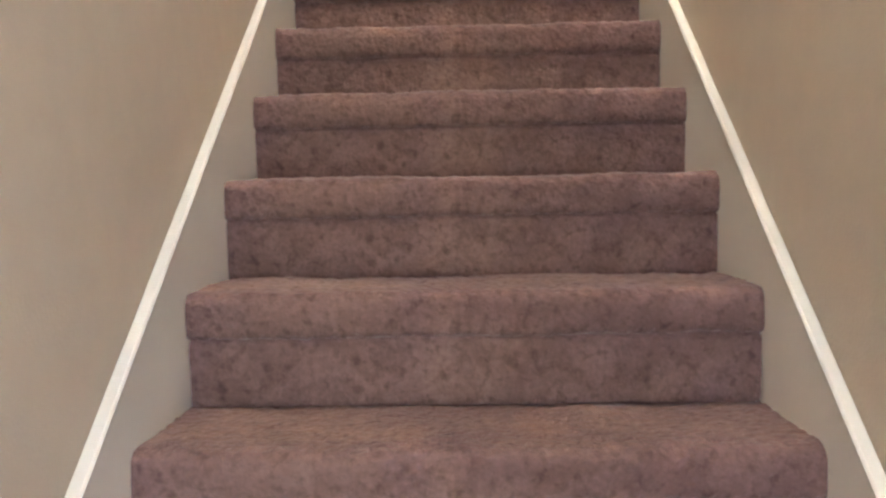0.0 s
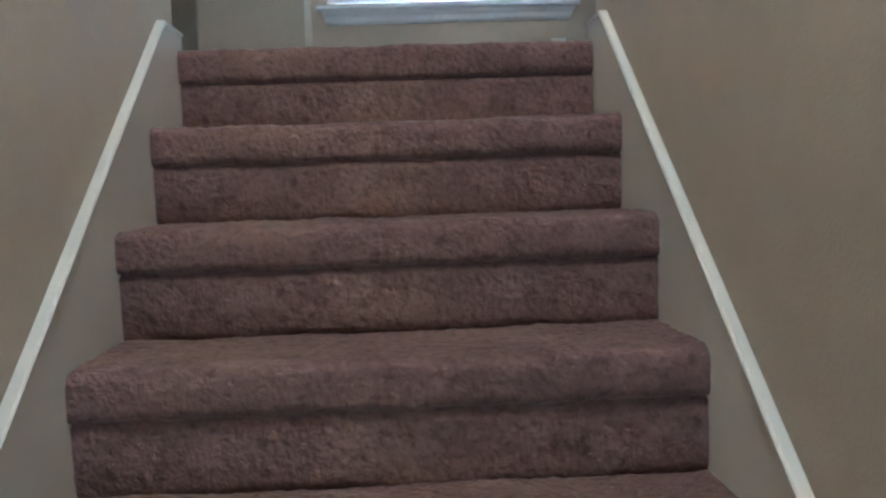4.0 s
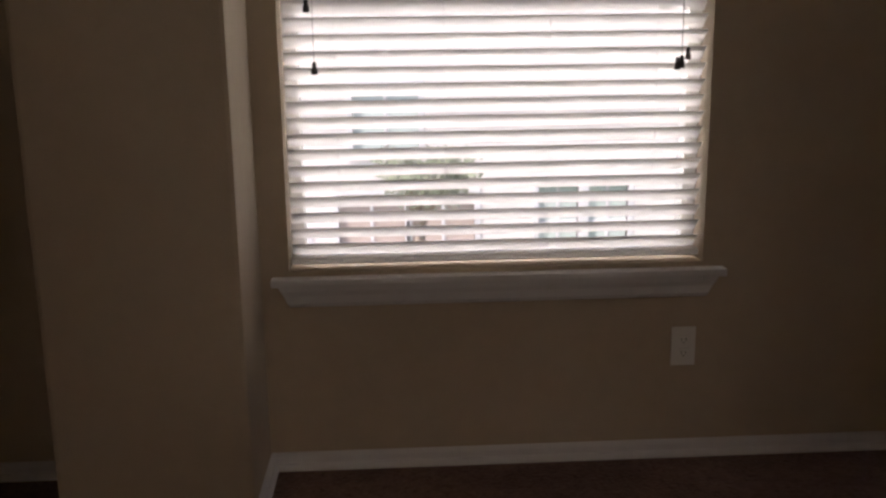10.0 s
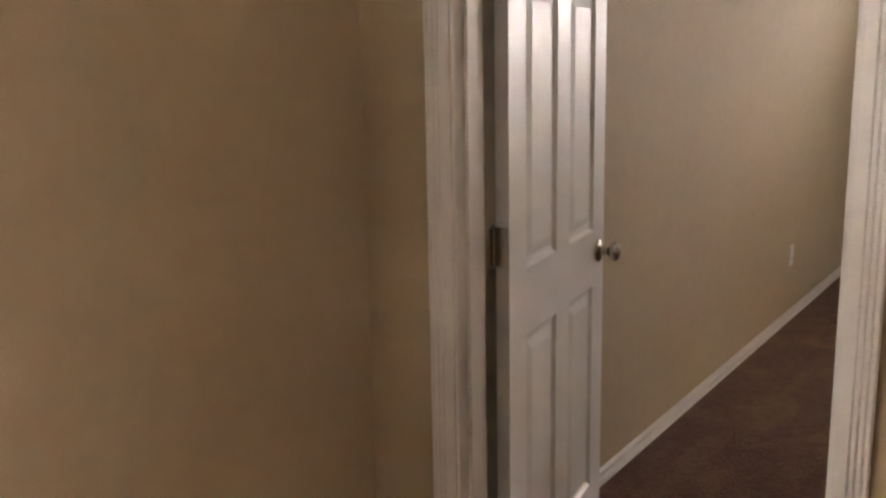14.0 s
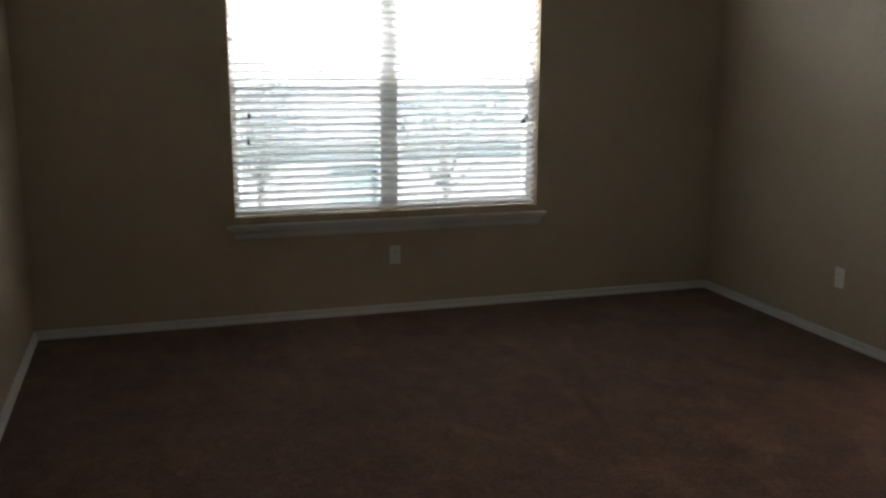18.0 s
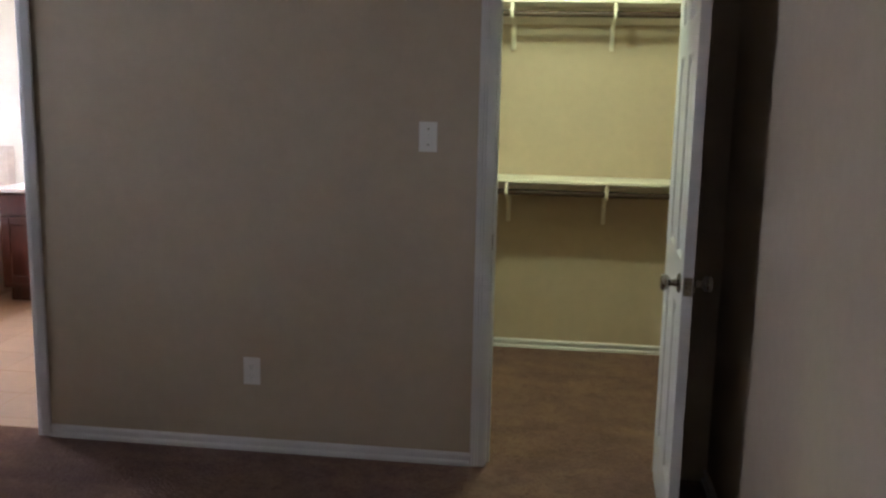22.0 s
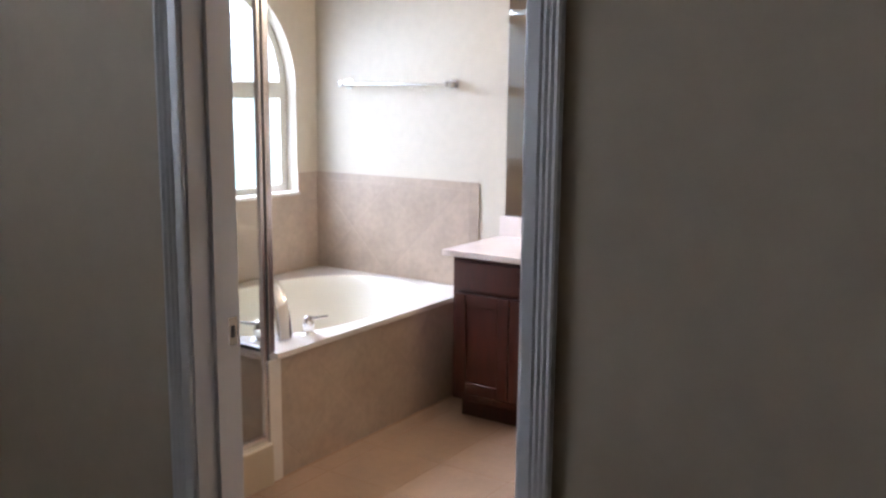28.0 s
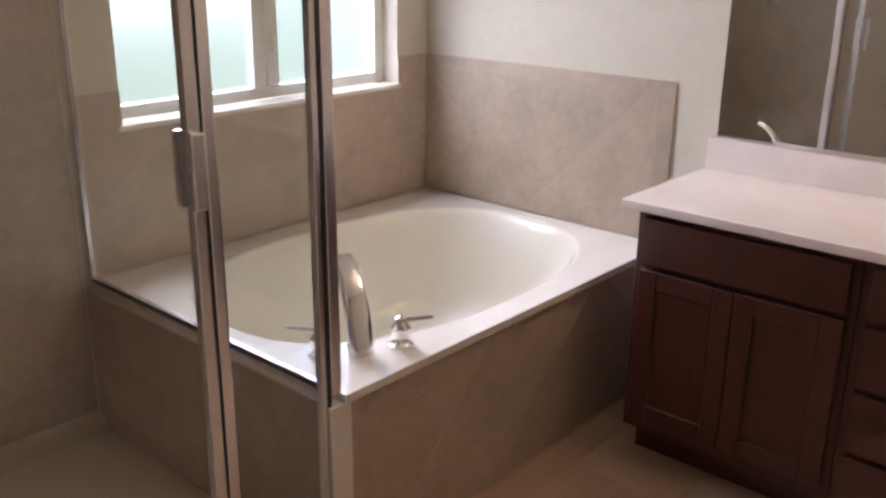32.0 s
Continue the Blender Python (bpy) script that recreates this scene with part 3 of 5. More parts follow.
def door(name, label, w, hinge, angle, knob_material):
    """A leaf hung at its hinge edge and turned by the angle (degrees from the x axis)."""
    root = tagged(part(name, door_leaf(w), TRIM), label, "door", kind="structure")
    root.matrix_basis = pose(hinge[0], hinge[1], 0.012, 0, 0, angle)
    for s in (-1, 1):
        k = bm_new()
        add_turned(k, (w - 0.062, s * 0.0175, 0.905), (0, s, 0), [(0, 0.030), (0.004, 0.032), (0.009, 0.027), (0.012, 0.013), (0.030, 0.011), (0.034, 0.016), (0.040, 0.024), (0.050, 0.0275), (0.058, 0.025), (0.063, 0.016), (0.064, 0.004)])
        part("knob", k, knob_material, root, "satin nickel door knob with a round rose", smooth=True)
    plate = box(w - 0.0005, w + 0.0018, -0.0125, 0.0125, 0.876, 0.934, 0.0006)
    lp = part("latch_plate", plate, knob_material, root)
    part("latch_bolt", box(w + 0.0015, w + 0.010, -0.006, 0.006, 0.894, 0.916, 0.002), knob_material, lp)
    for z in (0.28, 1.04, 1.83):
        hb = bm_new()
        add_cyl(hb, (-0.008, 0.020, z - 0.045), (-0.008, 0.020, z + 0.045), 0.0065, n=12)
        add_cyl(hb, (-0.008, 0.020, z + 0.045), (-0.008, 0.020, z + 0.050), 0.004, n=12)
        add_box(hb, -0.036, -0.002, 0.0165, 0.0195, z - 0.045, z + 0.045, 0.001)
        add_box(hb, -0.0025, 0.0015, -0.014, 0.018, z - 0.045, z + 0.045, 0.0008)
        part("hinge", hb, NICKEL, root, "nickel butt hinge")
    return root


entry = door("door_entry", "open white six-panel door to the bedroom", ED[1] - ED[0] - 0.045, (XBW + 0.050, ED[1] - 0.034), 9.0, NICKEL)
# added strip; its colour stands in for shade between lining and leaf
part("hinge_rebate", box(XBW + 0.0192, XBW + 0.058, ED[1] - 0.0145, ED[1] - 0.006, 0.005, DH - 0.01), GAPSHADE, entry, "dark strip standing in for the shade in the hinge gap")
door("door_closet", "open white six-panel closet door", CD[1] - CD[0] - 0.045, (CD[0] + 0.018, YS + 0.004), 87.8, NICKEL)


def strike(x, y, z, side):
    ob = thing("strike_plate", "small metal strike plate on the door lining", "strike plate", at=(x, y, z))
    part("plate", box(0, 0.002 * side, -0.014, 0.014, -0.03, 0.03), NICKEL, ob)
    part("slot", box(0.0021 * side, 0.0026 * side, -0.006, 0.006, -0.012, 0.012), DARK, ob)


strike(BD[1] - 0.018, YB + 0.017, 1.0, -1)
strike(CD[1] - 0.018, YS - 0.022, 0.92, -1)


# ---------------------------------------------------------------- electrical plates
def outlet(place, rz, label="white duplex outlet with its cover plate"):
    ob = thing("outlet", label, "outlet", at=place, rz=rz)
    part("cover_plate", box(-0.035, 0.035, -0.006, 0.0, -0.0575, 0.0575, 0.0025, 2), PLASTIC, ob)
    for dz in (-0.0195, 0.0195):
        face = part("socket", box(-0.0165, 0.0165, -0.0085, -0.004, dz - 0.014, dz + 0.014, 0.004, 2), PLASTIC, ob)
        slots = bm_new()
        for dx in (-0.0063, 0.0063):
            add_box(slots, dx - 0.001, dx + 0.001, -0.0090, -0.0082, dz - 0.002, dz + 0.006)
        add_box(slots, -0.002, 0.002, -0.0090, -0.0082, dz - 0.010, dz - 0.006)
        part("slots", slots, DARK, face)
    return ob


def switch(place, rz):
    ob = thing("light_switch", "white toggle light switch with its cover plate", "light switch", at=place, rz=rz)
    part("cover_plate", box(-0.035, 0.035, -0.006, 0.0, -0.0575, 0.0575, 0.0025, 2), PLASTIC, ob)
    part("toggle", box(-0.005, 0.005, -0.016, -0.004, -0.004, 0.010, 0.002), PLASTIC, ob)
    for dz in (-0.03, 0.03):
        part("screw", add_cyl(bm_new(), (0, -0.0072, dz), (0, -0.0055, dz), 0.003, n=10), NICKEL, ob)
    return ob


outlet((0.803, YN, 0.337), 0)
outlet((-1.55, YN, 0.337), 0)
outlet((XE, 0.365, 0.366), 270)
outlet((6.127, YS, 0.366), 180)
outlet((3.713, YS, 0.343), 180)
outlet((5.53, YN, 0.37), 0)
switch((2.995, YS, 1.323), 180)


# ---------------------------------------------------------------- windows
def sash_window(name, label, axis, face, a0, a1, z0, z1, mid, bays, outward, screens=False):
    """A vinyl window set deep in its opening: frame, meeting rail, mullions, panes."""
    root = thing(name, label, "window", kind="structure")

    def put(nm, mat, aa, ab, za, zb, d0, d1, bev=0.003):
        lo, hi = sorted((face + outward * d0, face + outward * d1))
        bm = box(lo, hi, aa, ab, za, zb, bev) if axis == "x" else box(aa, ab, lo, hi, za, zb, bev)
        return part(nm, bm, mat, root)

    f = 0.04
    put("window_frame", VINYL, a0, a1, z0, z0 + f, 0.09, 0.15)
    put("window_frame", VINYL, a0, a1, z1 - f, z1, 0.09, 0.15)
    put("window_frame", VINYL, a0, a0 + f, z0 + f, z1 - f, 0.09, 0.15)
    put("window_frame", VINYL, a1 - f, a1, z0 + f, z1 - f, 0.09, 0.15)
    n = bays
    w = (a1 - a0 - 2 * f) / n
    for i in range(n):
        b0, b1 = a0 + f + w * i, a0 + f + w * (i + 1)
        if i:
            put("mullion", VINYL, b0 - 0.055, b0 + 0.055, z0 + f, z1 - f, 0.088, 0.148)
        put("meeting_rail", VINYL, b0 + (0.056 if i else 0.001), b1 - (0.056 if i < n - 1 else 0.001), mid - 0.02, mid + 0.02, 0.092, 0.135)
        for za, zb, d in ((z0 + f, mid - 0.02, 0.11), (mid + 0.02, z1 - f, 0.13)):
            g = put("pane", PANE, b0, b1, za, zb, d, d + 0.004, 0)
            g.visible_shadow = False
        if screens:
            put("insect_screen", SCREEN, b0 + 0.02, b1 - 0.02, z0 + f, mid - 0.02, 0.140, 0.1405, 0)
    return root


def sill(name, axis, face, side, a0, a1, z, depth_in):
    """Stool with horns and a moulded apron under it."""
    root = thing(name, "white painted window stool with a moulded apron", "window sill", kind="structure")

    def put(nm, aa, ab, o0, o1, za, zb, bev):
        lo, hi = sorted((face + side * o0, face + side * o1))
        part(nm, box(lo, hi, aa, ab, za, zb, bev, 2) if axis == "x" else box(aa, ab, lo, hi, za, zb, bev, 2), TRIM, root)

    put("stool", a0, a1, 0.0, 0.045, z - 0.022, z, 0.006)
    put("stool_inner", a0 + 0.062, a1 - 0.047, -depth_in, -0.0005, z - 0.021, z - 0.001, 0.001)
    bm = bm_new()
    prof = [(0.0, 0), (0.030, 0), (0.028, -0.016), (0.020, -0.030), (0.017, -0.052), (0.010, -0.062), (0.0, -0.066)]
    loops = []
    for end, s in ((a0 + 0.018, 1), (a1 - 0.018, -1)):
        loop = []
        for o, u in prof:
            a = end + s * (-u) * 0.45
            p = (face + side * o, a, z - 0.022 + u) if axis == "x" else (a, face + side * o, z - 0.022 + u)
            loop.append(bm.verts.new(p))
        loops.append(loop)
    n = len(prof)
    for i in range(n):
        bm.faces.new((loops[0][i], loops[0][(i + 1) % n], loops[1][(i + 1) % n], loops[1][i]))
    bm.faces.new(loops[0]), bm.faces.new(loops[1])
    part("apron", bm, TRIM, root)
    return root


def blind(name, label, length, top, bottom, place, rz, tilt=42, pitch=0.0435, closed=-1):
    """A horizontal blind in its own frame: x along, y to the room, z up; slats hung on ladder cords."""
    root = thing(name, label, "window blind", at=place, rz=rz)
    part("headrail", box(-length / 2, length / 2, -0.028, 0.028, top - 0.05, top, 0.002), SLAT, root)
    part("valance", box(-length / 2 - 0.004, length / 2 + 0.004, 0.030, 0.036, top - 0.07, top + 0.002, 0.002), SLAT, root)
    bm = bm_new()
    rows = []
    for x in (-length / 2, length / 2):
        up = [bm.verts.new((x, 0.025 * s, 0.003 * (1 - s * s) + 0.0014)) for s in (-1, -0.5, 0, 0.5, 1)]
        dn = [bm.verts.new((x, 0.025 * s, 0.003 * (1 - s * s) - 0.0014)) for s in (-1, -0.5, 0, 0.5, 1)]
        rows.append(up + dn[::-1])
    for i in range(10):
        bm.faces.new((rows[0][i], rows[0][(i + 1) % 10], rows[1][(i + 1) % 10], rows[1][i]))
    bm.faces.new(rows[0]), bm.faces.new(rows[1])
    slat = mesh_of("slat", bm, SLAT)
    n = int((top - 0.08 - bottom - 0.03) / pitch)
    for i in range(n):
        z = bottom + 0.035 + pitch * i
        ob = new("slat", slat)
        ob.parent = root
        t = tilt + random.uniform(-1.2, 1.2) + (22 if i == closed else 0)
        ob.matrix_basis = pose(random.uniform(-0.0015, 0.0015), 0, z, t, 0, 0) @ pose(0, 0, 0, 0, random.uniform(-0.12, 0.12), 0)
    rail = part("bottom_rail", box(-length / 2, length / 2, -0.026, 0.026, bottom - 0.004, bottom + 0.014, 0.003), SLAT, root)
    for x in [length * f for f in (-0.38, -0.125, 0.125, 0.38)]:
        c = bm_new()
        for y in (-0.026, 0.026):
            add_cyl(c, (x, y, bottom), (x, y, top - 0.05), 0.0006, n=6)
        part("ladder_cord", c, SLAT, root)
        part("button", add_cyl(bm_new(), (x, 0.0262, bottom + 0.005), (x, 0.0285, bottom + 0.005), 0.004, n=10), TRIM, rail)
    return root


def hang_cord(root, x, top, low, twin=True):
    c = bm_new()
    add_cyl(c, (x, 0.040, low), (x, 0.040, top), 0.0012, n=6)
    cord = part("pull_cord", c, CORD, root)
    for dx, dz in (((0, 0), (-0.016, 0.022), (0.012, -0.004)) if twin else ((0, 0),)):
        tas = bm_new()
        add_turned(tas, (x + dx, 0.041, low + dz), (0, 0, -1), [(0, 0.003), (0.006, 0.0065), (0.014, 0.0055), (0.020, 0.008), (0.032, 0.0085), (0.034, 0.003)], 10)
        part("tassel", tas, TASSEL, cord)


sash_window("window_loft", "white vinyl window behind a blind in the loft", "y", YN, LW[0], LW[1], LW[2], LW[3], 1.36, 1, 1)
sill("window_sill_loft", "y", YN, -1, -0.358, 0.907, 0.572, 0.09)
lb = blind("blind_loft", "white slatted blind, lowered and tilted open", LW[1] - LW[0] - 0.015, LW[3] - 0.005, 0.605, ((LW[0] + LW[1]) / 2, YN + 0.045, 0), 180, tilt=42, closed=16)
hang_cord(lb, -(0.768 - (LW[0] + LW[1]) / 2), 2.04, 1.155)
hang_cord(lb, 0.488, 2.04, 1.152, False)
hang_cord(lb, 0.503, 2.04, 1.312, False)
sash_window("window_bedroom", "wide white vinyl double window in the bedroom", "x", XE, BW[0], BW[1], BW[2], BW[3], 1.43, 2, 1, True)
sill("window_sill_bedroom", "x", XE, -1, BW[0] - 0.06, BW[1] + 0.05, 0.60, 0.09)
bb = blind("blind_bedroom", "wide white slatted blind, lowered and tilted open", BW[1] - BW[0] - 0.015, BW[3] - 0.005, 0.655, (XE + 0.045, (BW[0] + BW[1]) / 2, 0), 90, tilt=31)
hang_cord(bb, -0.86, 2.1, 1.20)
hang_cord(bb, 0.85, 2.1, 1.25, False)
hang_cord(bb, 0.86, 2.1, 1.10, False)


# ---------------------------------------------------------------- closet
def shelf_bracket(root, x, y, z, drop=0.22):
    bm = bm_new()
    add_box(bm, x - 0.012, x + 0.012, y, y + 0.018, z - drop, z, 0.003)
    add_box(bm, x - 0.011, x + 0.011, y + 0.018, y + 0.27, z - 0.02, z, 0.003)
    pts = [(y + 0.018, z - drop + 0.03), (y + 0.06, z - drop + 0.085), (y + 0.13, z - 0.10), (y + 0.20, z - 0.045), (y + 0.25, z - 0.02)]
    lo = [[bm.verts.new((x + s * 0.006, py, pz)) for py, pz in pts] + [bm.verts.new((x + s * 0.006, py + 0.010, pz - 0.012)) for py, pz in pts[::-1]] for s in (-1, 1)]
    n = len(lo[0])
    for i in range(n):
        bm.faces.new((lo[0][i], lo[0][(i + 1) % n], lo[1][(i + 1) % n], lo[1][i]))
    bm.faces.new(lo[0]), bm.faces.new(lo[1])
    b = part("bracket", bm, SHELFP, root, "white steel shelf bracket with a rod hook")
    hook = bm_new()
    yr, zr = y + 0.262, z - 0.055
    for i in range(8):
        a0, a1 = math.pi * (0.0 + i / 8), math.pi * (0.0 + (i + 1) / 8)
        add_cyl(hook, (x, yr + 0.021 * math.cos(a0), zr - 0.021 * math.sin(a0)), (x, yr + 0.021 * math.cos(a1), zr - 0.021 * math.sin(a1)), 0.009, n=8)
    add_box(hook, x - 0.009, x + 0.009, yr + 0.012, yr + 0.026, zr, z - 0.004, 0.002)
    part("rod_hook", hook, SHELFP, b)


for z, drop in ((1.03, 0.25), (1.99, 0.235)):
    sh = thing("closet_shelf", "white painted closet shelf with a hanging rod and brackets", "shelf", "closet shelves")
    part("board", box(1.202, XCE - 0.002, YCS + 0.001, YCS + 0.31, z - 0.018, z, 0.002), SHELFP, sh)
    part("cleat", box(1.202, XCE - 0.002, YCS + 0.001, YCS + 0.019, z - 0.11, z - 0.0185, 0.002), SHELFP, sh)
    part("hanging_rod", add_cyl(bm_new(), (1.202, YCS + 0.262, z - 0.073), (XCE - 0.002, YCS + 0.262, z - 0.073), 0.0165, n=16), ROD, sh, "dark wooden hanging rod", smooth=True)
    for x in (1.66, 2.23, 2.775, 3.32):
        shelf_bracket(sh, x, YCS + 0.019, z - 0.0185, drop)
cl = thing("ceiling_light", "round closet ceiling light with a warm glass dome", "ceiling light", at=(2.6, -2.42, CEIL))
part("base", add_cyl(bm_new(), (0, 0, -0.025), (0, 0, 0), 0.13, n=32), PLASTIC, cl)
part("dome", add_turned(bm_new(), (0, 0, -0.025), (0, 0, -1), [(0, 0.12), (0.03, 0.115), (0.06, 0.09), (0.08, 0.05), (0.085, 0.01)]), BULB, cl, smooth=True)
sl = thing("ceiling_light", "round ceiling light over the stairs", "ceiling light", at=(0, -2.1, CEIL))
part("base", add_cyl(bm_new(), (0, 0, -0.025), (0, 0, 0), 0.13, n=32), PLASTIC, sl)
part("dome", add_turned(bm_new(), (0, 0, -0.025), (0, 0, -1), [(0, 0.12), (0.03, 0.115), (0.06, 0.09), (0.08, 0.05), (0.085, 0.01)]), BULB, sl, smooth=True)
lamp = new("stair_lamp", bpy.data.lights.new("stair_lamp", "POINT"))
lamp.data.energy, lamp.data.shadow_soft_size, lamp.data.color = 10.5, 0.15, (1, 0.94, 0.76)
lamp.location = (0, -2.1, CEIL - 0.3)
lamp = new("closet_lamp", bpy.data.lights.new("closet_lamp", "POINT"))
lamp.data.energy, lamp.data.shadow_soft_size, lamp.data.color = 6.7, 0.06, (0.77, 1.0, 0.56)
lamp.location = (2.6, -2.45, CEIL - 0.25)


# ---------------------------------------------------------------- bathroom
DZ = 0.505           # tub deck
XA = 6.42            # tub apron
YG = -3.13           # glass between shower and tub
XS = 6.44            # shower front
TT = 1.042           # top of the tile round the tub
SH = 1.98            # top of the shower frame
TC = (6.935, -3.86)  # centre of the basin


def clip_poly(poly, u0, u1, v0, v1):
    for axis, lim, sign in ((0, u0, 1), (0, u1, -1), (1, v0, 1), (1, v1, -1)):
        out = []
        for i, p in enumerate(poly):
            q = poly[(i + 1) % len(poly)]
            dp, dq = sign * (p[axis] - lim), sign * (q[axis] - lim)
            if dp >= 0:
                out.append(p)
            if dp * dq < 0:
                f = dp / (dp - dq)
                out.append((p[0] + f * (q[0] - p[0]), p[1] + f * (q[1] - p[1])))
        poly = out
        if len(poly) < 3:
            return []
    return poly


def lay_tiles(parent, to_world, out, u0, u1, v0, v1, size, turn=0.0, gap=0.004, thick=0.002, mat=None, origin=(0, 0), holes=()):
    """Square tiles, turned by degrees, cut to a rectangle; each is an object on the parent. to_world maps (u, v), out is the way they face."""
    c, s = math.cos(radians(turn)), math.sin(radians(turn))
    h = (size - gap) / 2
    n = int(max(u1 - u0, v1 - v0) / size * 1.6) + 3
    out = Vector(out)
    for i in range(-n, n + 1):
        for j in range(-n, n + 1):
            cu, cv = i * size, j * size
            poly = [(origin[0] + c * (cu + a) - s * (cv + b), origin[1] + s * (cu + a) + c * (cv + b)) for a, b in ((-h, -h), (h, -h), (h, h), (-h, h))]
            poly = clip_poly(poly, u0, u1, v0, v1)
            for hu0, hu1, hv0, hv1 in holes:
                if poly:
                    mu, mv = sum(p[0] for p in poly) / len(poly), sum(p[1] for p in poly) / len(poly)
                    if all(hu0 - 1e-4 <= p[0] <= hu1 + 1e-4 and hv0 - 1e-4 <= p[1] <= hv1 + 1e-4 for p in poly):
                        poly = []
                    elif hv0 < mv and hu0 < mu < hu1:
                        poly = clip_poly(poly, u0, u1, v0, hv0)
            if len(poly) < 3:
                continue
            area = abs(sum(p[0] * q[1] - q[0] * p[1] for p, q in zip(poly, poly[1:] + poly[:1]))) / 2
            if area < 0.0004:
                continue
            bm = bm_new()
            mu, mv = sum(p[0] for p in poly) / len(poly), sum(p[1] for p in poly) / len(poly)
            lo = [bm.verts.new(Vector(to_world(*p))) for p in poly]
            mid = [bm.verts.new(Vector(to_world(*p)) + out * (thick - 0.0008)) for p in poly]
            k = 0.0018
            hi = []
            for p in poly:
                d = math.hypot(p[0] - mu, p[1] - mv) or 1
                hi.append(bm.verts.new(Vector(to_world(p[0] - (p[0] - mu) / d * k, p[1] - (p[1] - mv) / d * k)) + out * (thick + random.uniform(-0.0002, 0.0002))))
            m = len(poly)
            for a, b in ((lo, mid), (mid, hi)):
                for q in range(m):
                    bm.faces.new((a[q], a[(q + 1) % m], b[(q + 1) % m], b[q]))
            bm.faces.new(hi)
            part("tile", bm, mat, parent)


# floor
bath_floor = setting("floor_bath", box(XCE + T, XBE, YBS, YB + 0.001, -0.25, -0.0004), FGROUT, "beige ceramic tile floor with dark grout", "tile floor")
lay_tiles(bath_floor, lambda u, v: (u, v, -0.004), (0, 0, 1), XCE + T, XA - 0.01, YBS, YB + 0.001, 0.318, 0.0, 0.0035, 0.0048, FTILE, (5.52, -2.52))
lay_tiles(bath_floor, lambda u, v: (u, v, -0.004), (0, 0, 1), BD[0] + 0.019, BD[1] - 0.019, YB + 0.002, YS - 0.065, 0.318, 0.0, 0.0035, 0.0048, FTILE, (5.52, -2.52))
setting("floor_threshold_carpet", box(BD[0], BD[1], YS - 0.062, YS - 0.0015, -0.25, 0.0), CARPET, "brown carpet edge in the bathroom doorway", "carpet")
setting("floor_threshold", box(BD[0], BD[1], YB, YS - 0.0625, -0.25, -0.0005), FGROUT, "grout bed under the doorway tiles", "floor")
setting("floor_threshold_closet", box(CD[0], CD[1], YB + 0.0015, YS - 0.0015, -0.25, 0.0), CARPET, "brown carpet in the closet doorway", "carpet")
setting("floor_threshold_entry", box(XLE, XBW, ED[0], ED[1], -0.02, 0.0006), CARPET, "brown carpet in the bedroom doorway", "carpet")

# tub surround on the south and east walls
surround_s = setting("tub_surround_south", box(XA + 0.004, XBE - 0.001, YBS + 0.0005, YBS + 0.006, DZ, TT - 0.002), GROUT, "beige tile surround laid on the diagonal behind the tub", "tile surround")
lay_tiles(surround_s, lambda u, v: (u, YBS + 0.006, v), (0, 1, 0), XA + 0.060, XBE - 0.008, DZ + 0.001, TT - 0.046, 0.332, 45, 0.003, 0.0009, TILE, (7.0, 0.752))
lay_tiles(surround_s, lambda u, v: (u, YBS + 0.006, v), (0, 1, 0), XA + 0.060, XBE - 0.008, TT - 0.043, TT, 0.33, 0, 0.003, 0.0009, TILE, (6.996, TT - 0.1))
lay_tiles(surround_s, lambda u, v: (u, YBS + 0.006, v), (0, 1, 0), XA, XA + 0.056, DZ + 0.001, TT, 0.33, 0, 0.003, 0.0009, TILE, (6.42, 0.84))
surround_e = setting("tub_surround_east", slab("x", XBE - 0.006, XBE - 0.0005, YBS + 0.012, YG, DZ, TT - 0.002, [(TW[0], TW[1], TW[2], 2.5)]), GROUT, "beige tile surround under the arched window", "tile surround")
lay_tiles(surround_e, lambda u, v: (XBE - 0.006, u, v), (-1, 0, 0), YBS + 0.012, YG - 0.006, DZ + 0.001, TW[2] - 0.002, 0.33, 45, 0.003, 0.0009, TILE, (-3.85, 0.66))
lay_tiles(surround_e, lambda u, v: (XBE - 0.006, u, v), (-1, 0, 0), YBS + 0.012, TW[0] - 0.002, TW[2], TT, 0.33, 0, 0.003, 0.0009, TILE, (-4.43, 0.95))

# shower walls
shower_e = setting("shower_wall_east", box(XBE - 0.006, XBE - 0.0005, YG + 0.03, YB - 0.002, 0.09, 2.2), GROUT, "beige tiled shower wall", "tile wall")
lay_tiles(shower_e, lambda u, v: (XBE - 0.006, u, v), (-1, 0, 0), YG + 0.03, YB - 0.012, 0.10, 2.2, 0.33, 0, 0.003, 0.0009, TILE, (-2.6, 0.38))
shower_n = setting("shower_wall_north", box(XS - 0.03, XBE - 0.012, YB - 0.006, YB - 0.0005, 0.09, 2.2), GROUT, "beige tiled shower wall with the valve", "tile wall")
lay_tiles(shower_n, lambda u, v: (u, YB - 0.006, v), (0, -1, 0), XS - 0.03, XBE - 0.012, 0.10, 2.2, 0.33, 0, 0.003, 0.0009, TILE, (6.95, 0.38))
knee = setting("shower_knee_wall", box(XS + 0.006, XBE - 0.012, YG - 0.024, YG + 0.024, 0.0, DZ - 0.022), GROUT, "tiled knee wall between shower and tub", "knee wall")
lay_tiles(knee, lambda u, v: (u, YG + 0.024, v), (0, 1, 0), XS + 0.01, XBE - 0.012, 0.10, DZ - 0.024, 0.33, 0, 0.003, 0.0009, TILE, (6.95, 0.38))
